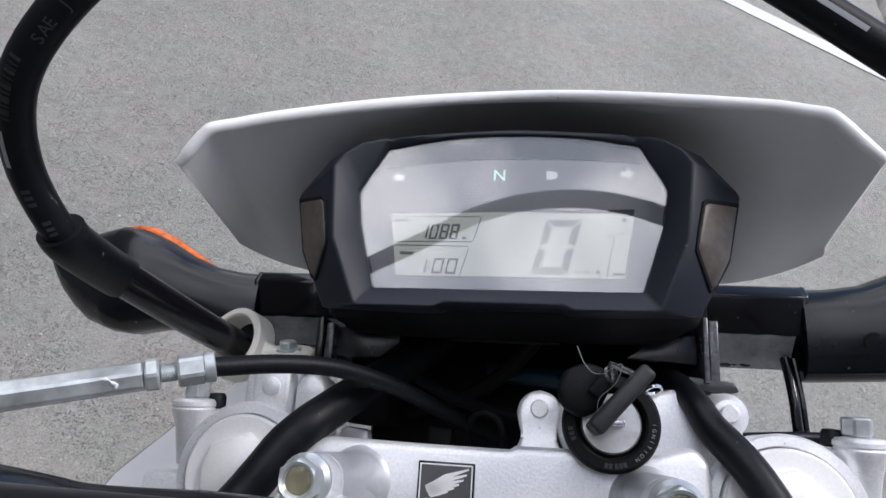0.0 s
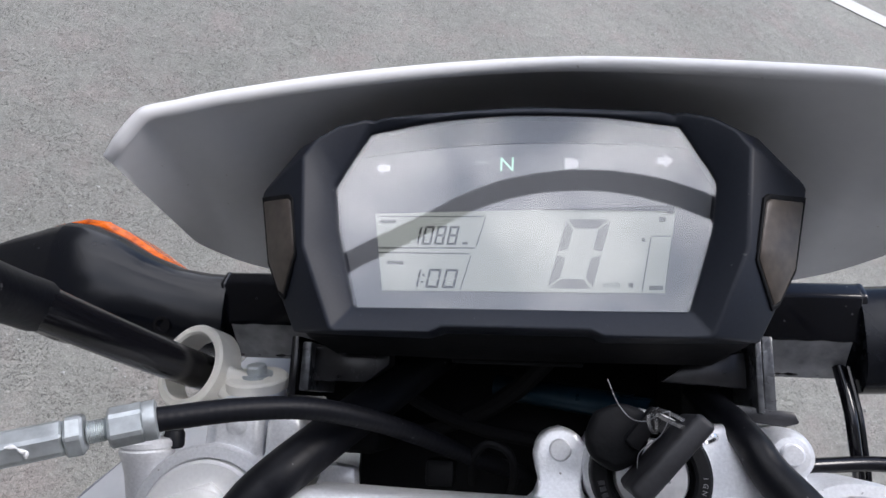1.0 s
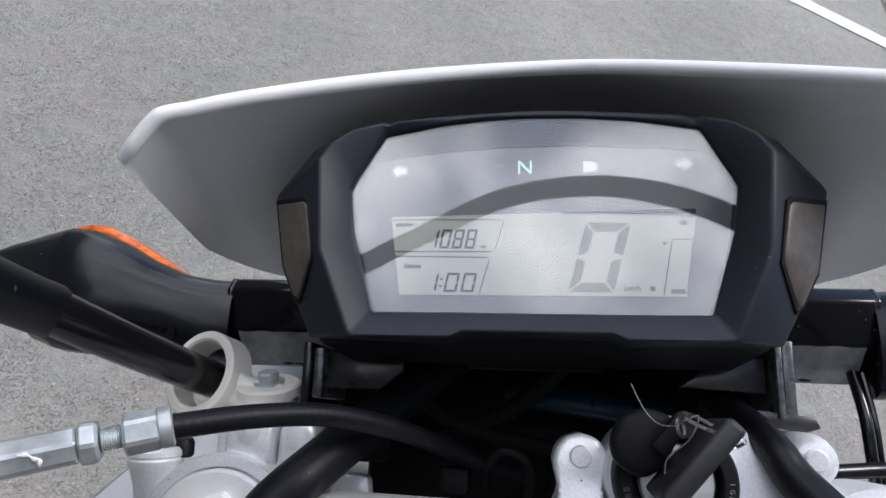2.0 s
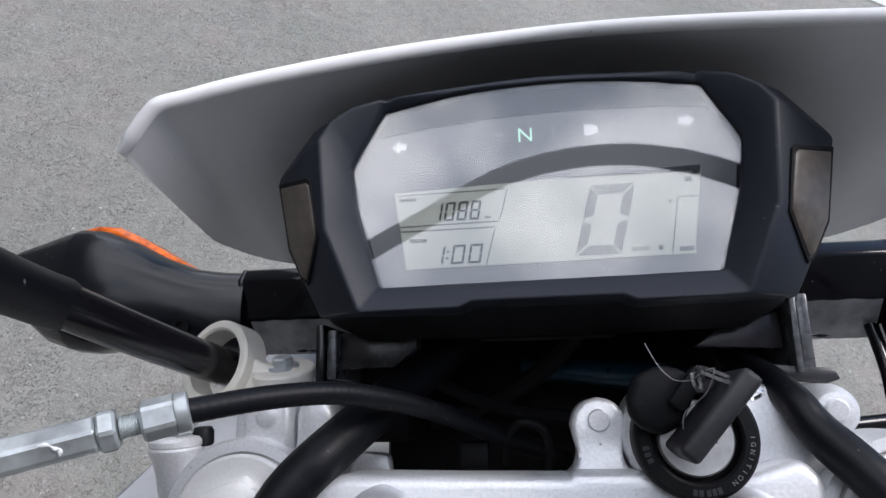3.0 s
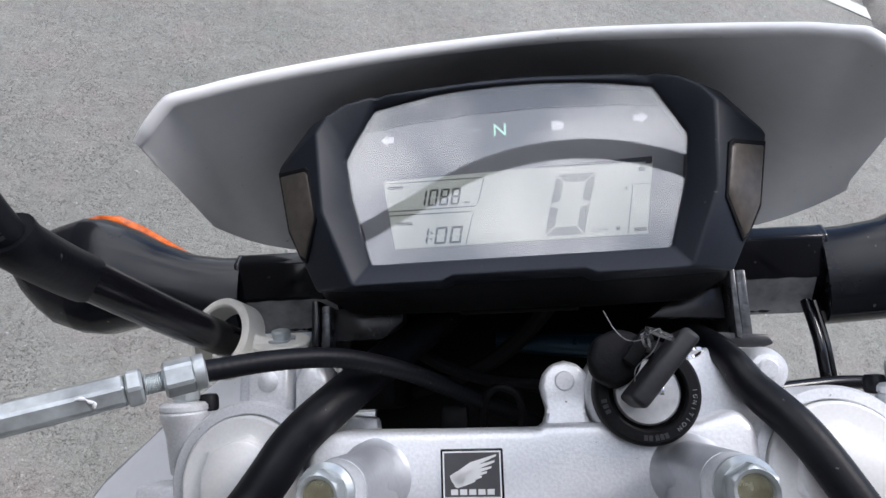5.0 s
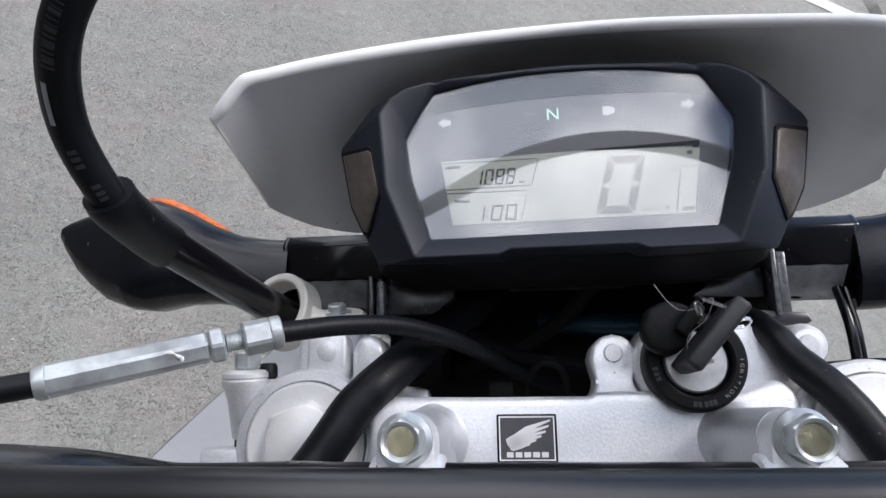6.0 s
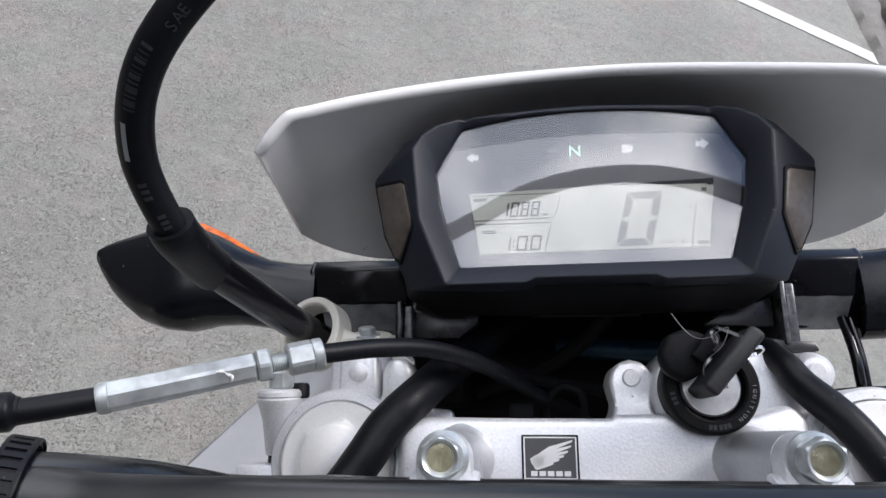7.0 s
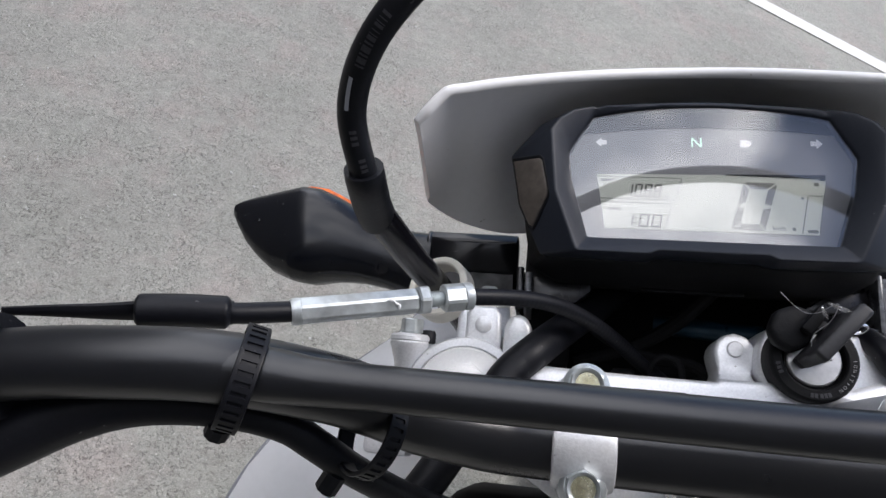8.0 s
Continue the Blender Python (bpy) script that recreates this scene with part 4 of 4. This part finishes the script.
part("ferrule_nut", hexagon(ADJ_A + adj_dir * adj_len * 0.83, adj_dir, 10.4, adj_len * 0.13, 0.8, 0.86), ZINC, clutch, sharp=14)
part("ferrule", lathe([(5.4, 0), (5.6, 0.8), (5.6, 3.2), (5.0, 3.6)], ADJ_A + adj_dir * adj_len * 0.955, adj_dir, 24), ZINC, clutch)
toward = Vector((0.1, -0.3, 1)) - adj_dir * Vector((0.1, -0.3, 1)).dot(adj_dir)
fleck = [ADJ_A + adj_dir * adj_len * u + toward.normalized() * 4.75 + adj_dir.cross(toward).normalized() * w for u, w in ((0.50, -1.6), (0.53, -1.2), (0.55, 0.2), (0.565, 0.6), (0.56, 2.2))]
part("paint_fleck", tube([tuple(p) for p in fleck], lambda u: 0.3 + 0.35 * math.sin(u * 9) ** 2, 8, 6), INK, clutch, "white chipped fleck on the zinc")
part("boot", tube([(-176, 14.4, 79), (-180, 13.9, 81), (-190, 12.7, 86), (-200, 11.1, 90.4), (-204.6, 10.4, 92)], lambda u: 4.3 + 1.6 * min(1, max(0, u - 0.05) * 9, (1 - u) * 12 + 0.3), 18, 10), RUBBER, clutch, "black rubber boot")
part("boot_flap", tube([(-202, 10.8, 91), (-214, 9, 94.4), (-228, 7, 100), (-243, 4.6, 106)], lambda u: 4.2 - 2.6 * u, 12, 5, flat=0.5), RUBBER, clutch)

# ---- brake hose ----
HOSE = [(-138.6, 68.6, 56), (-136.6, 70.2, 74.2), (-137.7, 87.8, 97.4), (-123.4, 104.8, 120.2), (-95.9, 127.2, 131.8), (-60.4, 147, 134.4), (-26, 161.9, 128.7), (8.1, 165.3, 118.4), (42.6, 159.2, 105.9), (76.2, 144.2, 95.3), (108.2, 121.5, 90.2), (140, 92, 92), (176, 62, 98), (215, 30, 106), (250, 5, 112)]
hose = part("brake_hose", tube(HOSE, 5.3, 20, 8), RUBBER, bike, "black rubber brake hose arching over the dash")
part("hose_sleeve", tube([(-140.0, 67.0, 38), (-139.4, 68.0, 50), (-136.9, 70.0, 71), (-136.7, 72.5, 77)], lambda u: 8.1 - 0.5 * u, 20, 6), RUBBER, hose, "thick rubber sleeve")
part("hose_pipe", tube([(-140.0, 68.2, 46), (-130, 59, 6.6), (-119.6, 51, -31.6), (-112, 44, -70), (-108, 38, -140)], 6.9, 18, 6), GLOSS_BLACK, hose)


def hose_mark(i, u0, u1, wide, turn):
    """A printed bar on the hose that follows its skin."""
    line = glide(HOSE, 96)
    eye = Vector((-40, 10, 280))
    seg = line[int((i + u0) * 96):int((i + u1) * 96) + 1]
    bm = bmesh.new()
    rows = []
    for k, p in enumerate(seg):
        d = (seg[min(k + 1, len(seg) - 1)] - seg[max(k - 1, 0)]).normalized()
        out = (eye - p)
        out = (out - d * out.dot(d)).normalized()
        side = d.cross(out)
        rows.append([bm.verts.new(p + (out * math.cos(a) + side * math.sin(a)) * 5.42) for a in (turn - wide, turn, turn + wide)])
    for a, b in zip(rows, rows[1:]):
        for j in range(2):
            bm.faces.new((a[j], a[j + 1], b[j + 1], b[j]))
    return bm


part("hose_stripe", hose_mark(1, 1.0, 1.42, 0.14, -0.5), GREY_INK, hose, "pale printed stripe")
part("hose_stripe", hose_mark(9, 0.3, 0.78, 0.14, -0.5), GREY_INK, hose, "pale printed stripe")
# worn print that can no longer be read
part("hose_print", join(*[hose_mark(2, 0.56 + 0.042 * k, 0.575 + 0.042 * k + 0.02 * (k % 3 == 1), 0.3, -0.2) for k in range(14)]), DIM_INK, hose)
part("hose_print", join(*[hose_mark(1, 0.56 + 0.07 * k, 0.6 + 0.07 * k, 0.24, -0.25) for k in range(3)], *[hose_mark(1, 0.2 + 0.07 * k, 0.24 + 0.07 * k, 0.24, -0.1) for k in range(3)]), DIM_INK, hose)
part("hose_print", join(*[hose_mark(10, 0.02 + 0.06 * k, 0.05 + 0.06 * k, 0.26, -0.4) for k in range(5)]), DIM_INK, hose)


def hose_words(word, i, u, step, size, turn):
    """Printed characters that follow the hose's skin, one after the other."""
    line = glide(HOSE, 48)
    eye = Vector((-40, 10, 280))
    many = []
    for k, ch in enumerate(word):
        if ch == " ":
            continue
        j = int((i + u + step * k) * 48)
        p, d = line[j], (line[j + 1] - line[j - 1]).normalized()
        out = eye - p
        out = (out - d * out.dot(d)).normalized()
        out = (Matrix.Rotation(turn, 3, d) @ out).normalized()
        up = out.cross(d)
        m = Matrix((d, up, out)).transposed().to_4x4()
        many.append(moved(letters(ch, size), Matrix.Translation(p + out * 5.4) @ m))
    return join(*many)


part("hose_words", hose_words("SAE J1401", 3, 0.34, 0.078, 4.4, 0.3), DIM_INK, hose)


# ---- hose guide ----
def hose_guide():
    d = Vector((0.33, -0.18, -0.93)).normalized()
    ring = lathe([(12.6, 0.9), (13.4, 0), (15.4, 0), (16.3, 0.9), (16.3, 10.8), (15.4, 11.8), (13.4, 11.8), (12.6, 10.8), (12.6, 0.9)], (-122.4, 53.4, -23), d, 56)
    guide = part("hose_guide", ring, NYLON, bike, "cream nylon hose guide ring")
    up = Vector((0, 0.93, 0.37)).normalized()
    foot = Vector((-95.5, 47, -27))
    part("guide_foot", lathe([(9.5, -1), (11.4, -0.4), (11.6, 0.6), (11.6, 3.2), (10.8, 4.0), (1, 4.1)], foot, up, 36), NYLON, guide)
    part("guide_arm", rounded(prism([(-112, 44), (-105, 40), (-93, 38), (-86.5, 45), (-88, 50.6), (-97, 51), (-104, 53), (-109, 58)], -34, -21.5), 2.2, 3), NYLON, guide)
    part("guide_bolt", hexagon(foot + up * 4.4, up, 7.2, 3.8, 0.6), ZINC, guide, sharp=14)
    part("guide_washer", lathe([(5.8, 0), (5.8, 0.8), (5.2, 1.0)], foot + up * 4.0, up, 24), ZINC, guide)
    part("guide_post", lathe([(11, 0), (10.6, 12), (9.6, 15)], foot - up * 15, up, 28), SILVER, guide)


hose_guide()

# ---- looms over the clamp ----
part("wire_sheath", tube([(-124, -60, 24), (-108, -34, 15), (-97.4, -15, 9), (-92.2, -6.9, 6), (-86.6, 1.5, 4.4), (-82, 9, 2.4), (-77.6, 14.4, 0.6), (-70.8, 21.4, -3.4), (-61, 33, -20), (-47.5, 47.7, -42), (-28, 68, -64), (-14, 86, -80)], 7.9, 18, 8), RUBBER, bike, "thick black wire sheath crossing the clamp")
part("wire_sheath", tube([(124, -56, 18), (112, -30, 11), (99.6, -4, 6.4), (90.4, 12.9, 1.4), (80.4, 26.4, -7.4), (76, 35, -11.6), (73.2, 41, -19), (71, 47, -36), (68, 56, -60)], lambda u: 6.4 - 1.2 * min(1, max(0, u - 0.45) * 4), 18, 8), RUBBER, bike, "thick black wire sheath crossing the clamp")
part("wire_sheath", tube([(-60, 62, -40), (-40, 44, -66), (-14, 34, -72), (10, 30, -70), (24, 22, -84)], 3.2, 10, 6), DEEP_BLACK, bike)
part("wire_sheath", tube([(20, 70, -40), (0, 50, -62), (-22, 38, -74), (-50, 30, -84)], 4, 10, 6), DEEP_BLACK, bike)
part("wire_loop", tube([(-16.3, 13.6, -60), (-15.3, 23.6, -48), (-9.3, 29.6, -44), (-1.3, 26.6, -44), (0.7, 17.6, -48), (-1.3, 9.6, -60)], 1.7, 10, 6), CASE_BLACK, bike, "thin black wire bent into a loop")
part("connector", rounded(block(-33.1, -22.1, 12.8, 22.8, -56, -46), 1.5, 2), CASE_BLACK, bike, "black plug connector")
part("stem_tube", tube([(-8, 52, -76), (52, 44, -52)], 5.4, 14, 3), BLUE_DARK, bike, "dark blue painted stay")
part("frame_head", block(-74, 70, -30, 100, -190, -96, 8), DEEP_BLACK, bike)
# dark blocks added so that the gaps under the clamp stay black
part("gap_fill", block(62, 92, 14, 92, -120, -52, 5), DEEP_BLACK, bike)
part("gap_fill", block(-80, -54, 22, 96, -120, -58, 5), DEEP_BLACK, bike)
# block added to darken the gap and cut light bounced from below
part("radiator_fill", block(-120, 123, -190, -46, -230, -100, 14, 3), DEEP_BLACK, bike, "black block added to fill the dark gap between the shrouds")
part("cable_rod", tube([(134.5, 66, -88), (134.6, 48, -81), (135.4, 34, -81), (137, 20, -84), (138.6, 4, -92)], 2.4, 12, 6), GLOSS_BLACK, bike)
part("cable_rod", tube([(139, 66, -90), (139.2, 48, -84), (140, 34, -84), (141.6, 20, -87), (143, 4, -95)], 1.5, 10, 6), GLOSS_BLACK, bike)
part("brake_line", tube([(92, 24, -60), (120, 27, -70), (150, 28, -74), (200, 22, -70)], 3, 12, 6), GLOSS_BLACK, bike)


# ---- ignition switch ----
def ignition():
    c = (42.4, 25.7)
    ring = lathe([(17.2, -8), (17.5, -2), (17.5, 5.4), (16.9, 7.2), (16.2, 7.9), (12.9, 8.2), (12.2, 7.6), (12, 4), (11.4, 3.6), (0.5, 3.6)], (*c, 0), sides=64)
    sw = part("ignition_switch", ring, CASE_BLACK, bike, "round black ignition switch with white lettering")
    part("lock_barrel", lathe([(10.8, 2), (10.8, 5.6), (10.2, 6.4), (6, 6.8), (0.4, 6.9)], (*c, 0), sides=40), BARREL, sw, "bright steel lock barrel")
    signs = []
    word = "IGNITION"
    for i, ch in enumerate(word):
        a = radians(1 - i * 7.8)
        m = Matrix.Translation((c[0] + 14.7 * math.cos(a), c[1] + 14.7 * math.sin(a), 8.15)) @ Matrix.Rotation(a - math.pi / 2, 4, "Z")
        signs.append(moved(letters(ch, 1.9), m))
    part("ignition_words", join(*signs), PRINT, sw)
    dashes = []
    for a0 in (-72, -78, -84, -92, -98, 190, 197, 204):
        a = radians(a0)
        m = Matrix.Translation((c[0] + 14.7 * math.cos(a), c[1] + 14.7 * math.sin(a), 8.15)) @ Matrix.Rotation(a - math.pi / 2, 4, "Z")
        dashes.append(moved(block(-0.6, 0.6, -0.9, 0.9, -0.05, 0.05), m))
    part("ignition_bars", join(*dashes), DIM_INK, sw)


ignition()


# ---- radiator shrouds ----
def shroud(s):
    fx = (lambda x: x) if s == 1 else (lambda x: 3.4 - x)
    edge = [(-140, 84, -152), (-160, 44, -120), (-177.6, 24.2, -104.4), (-193, 7, -97), (-209.8, -11.4, -90.6), (-232.1, -45.4, -86.2), (-251, -83.4, -90.2), (-286, -150, -108)]
    inner = [(-90, 92, -150), (-106, 50, -122), (-126, 28, -108), (-128, 10, -102), (-128, -18, -98), (-120, -60, -98), (-116, -100, -104), (-120, -160, -120)]
    if s == -1:
        edge, inner = edge[4:], inner[4:]
    sec = []
    for (x0, y0, z0), (x1, y1, z1) in zip(edge, inner):
        sec.append([(fx(x0 + (x1 - x0) * u), y0 + (y1 - y0) * u, z0 + (z1 - z0) * u + 14 * math.sin(u * math.pi)) for u in (0, 0.06, 0.2, 0.4, 0.6, 0.8, 1)] + [(fx(x1), y1, z1 - 4), (fx((x0 + x1) / 2), (y0 + y1) / 2, (z0 + z1) / 2 + 8), (fx(x0 + 1), y0, z0 - 4)])
    sh = part("radiator_shroud", rings(sec), WHITE_PLASTIC, bike, "white plastic radiator shroud")
    lip = [(fx(x - 0.5), y - 2, z - 5) for x, y, z in edge]
    part("shroud_trim", tube(lip, 3.2, 8, 4), GREY_INK, sh)


shroud(1)
shroud(-1)


# ---- front wheel, standing on the ground ----
def front_wheel():
    axle = (1.7, 60, -885)
    tyre = lathe([(215, -50), (250, -58), (290, -60), (312, -44), (320.5, -18), (322, 0), (320.5, 18), (312, 44), (290, 60), (250, 58), (215, 50), (212, 0), (215, -50)], axle, (1, 0, 0), 72)
    wheel = part("front_wheel", tyre, RUBBER, bike, "black road tyre on a wire wheel")
    part("rim", lathe([(205, -44), (222, -46), (222, 46), (205, 44), (200, 0), (205, -44)], axle, (1, 0, 0), 64), GLOSS_BLACK, wheel)
    part("hub", lathe([(18, -70), (34, -60), (30, 0), (34, 60), (18, 70)], axle, (1, 0, 0), 32), ALUMINIUM, wheel)
    for k in range(24):
        a = 2 * math.pi * k / 24
        sgn = 1 if k % 2 else -1
        b = a + 0.5 * (1 if k % 4 < 2 else -1)
        part("spoke", tube([(axle[0] + 45 * sgn, axle[1] + 32 * math.cos(a), axle[2] + 32 * math.sin(a)), (axle[0], axle[1] + 204 * math.cos(b), axle[2] + 204 * math.sin(b))], 1.8, 6, 1), STEEL, wheel)
    part("axle", lathe([(10, -132), (10, 132)], axle, (1, 0, 0), 16), STEEL, wheel)


front_wheel()


# ================= key in the switch =================
key = tagged(new("ignition_key"), "black headed ignition key with a dark fob and thread", "key")
key.matrix_world = Matrix.Translation(LEAN @ (UP * RISE)) @ LEAN


def key_part(name, bm, material, label=""):
    ob = mesh_object(name, bm, material)
    ob.parent = key
    if label:
        tagged(ob, label)
    return ob


KD = Vector((0.66, 0.75, 0)).normalized()
kq = Matrix.Translation((42.6, 31.4, 0)) @ Matrix.Rotation(math.atan2(KD.y, KD.x), 4, "Z")
key_part("key_blade", block(38.4, 46.4, 24.5, 26.9, 4, 14, 0.3), STEEL, "steel blade")
key_part("key_head", moved(rounded(block(-12.4, 15, -2.9, 2.9, 13, 35), 1.6, 3), kq), KEY_GREY, "dark grey plastic head")
key_part("key_neck", moved(rounded(block(-12, 6, -2.6, 2.6, 8, 15), 1.2, 3), kq), RUBBER, "black rubber neck")
key_part("tag_ring", moved(lathe([(2.3, -0.45), (3.1, -0.45), (3.1, 0.45), (2.3, 0.45), (2.3, -0.45)], (0, 0, 0), (0.2, -0.9, 0.4), 28), Matrix.Translation((55.6, 37.2, 18.2))), STEEL, "small steel ring")
key_part("key_ring", moved(lathe([(4.6, -0.45), (5.4, -0.45), (5.4, 0.45), (4.6, 0.45), (4.6, -0.45)], (0, 0, 0), (0.4, 1, 0.3), 32), Matrix.Translation((44.5, 42.5, 29))), STEEL, "thin steel ring")
key_part("ring_link", moved(lathe([(2.2, -0.4), (2.9, -0.4), (2.9, 0.4), (2.2, 0.4), (2.2, -0.4)], (0, 0, 0), (1, 0.2, 0.6), 24), Matrix.Translation((40, 41, 26))), STEEL, "small steel link")
key_part("key_fob", rounded(prism([(22.4, 36), (24.4, 30), (31, 26.4), (37.5, 29.5), (41.5, 37.5), (40.5, 44), (33, 46.5), (25.4, 43.4)], 8, 16), 2.6, 3), CASE_BLACK, "dark rubber fob")
key_part("fob_strap", rounded(prism([(33, 36), (37, 33), (44, 42), (41, 46)], 16, 21), 1.2, 2), CASE_BLACK, "black fob strap")
key_part("thread", tube([(30, 53, 8), (32, 46, 16), (35, 42, 20), (38.4, 41.4, 24), (41, 43, 27), (44, 44, 29), (42, 38, 26), (37, 33, 22), (36.4, 27, 20)], 0.16, 6, 8), PRINT, "pale thread")
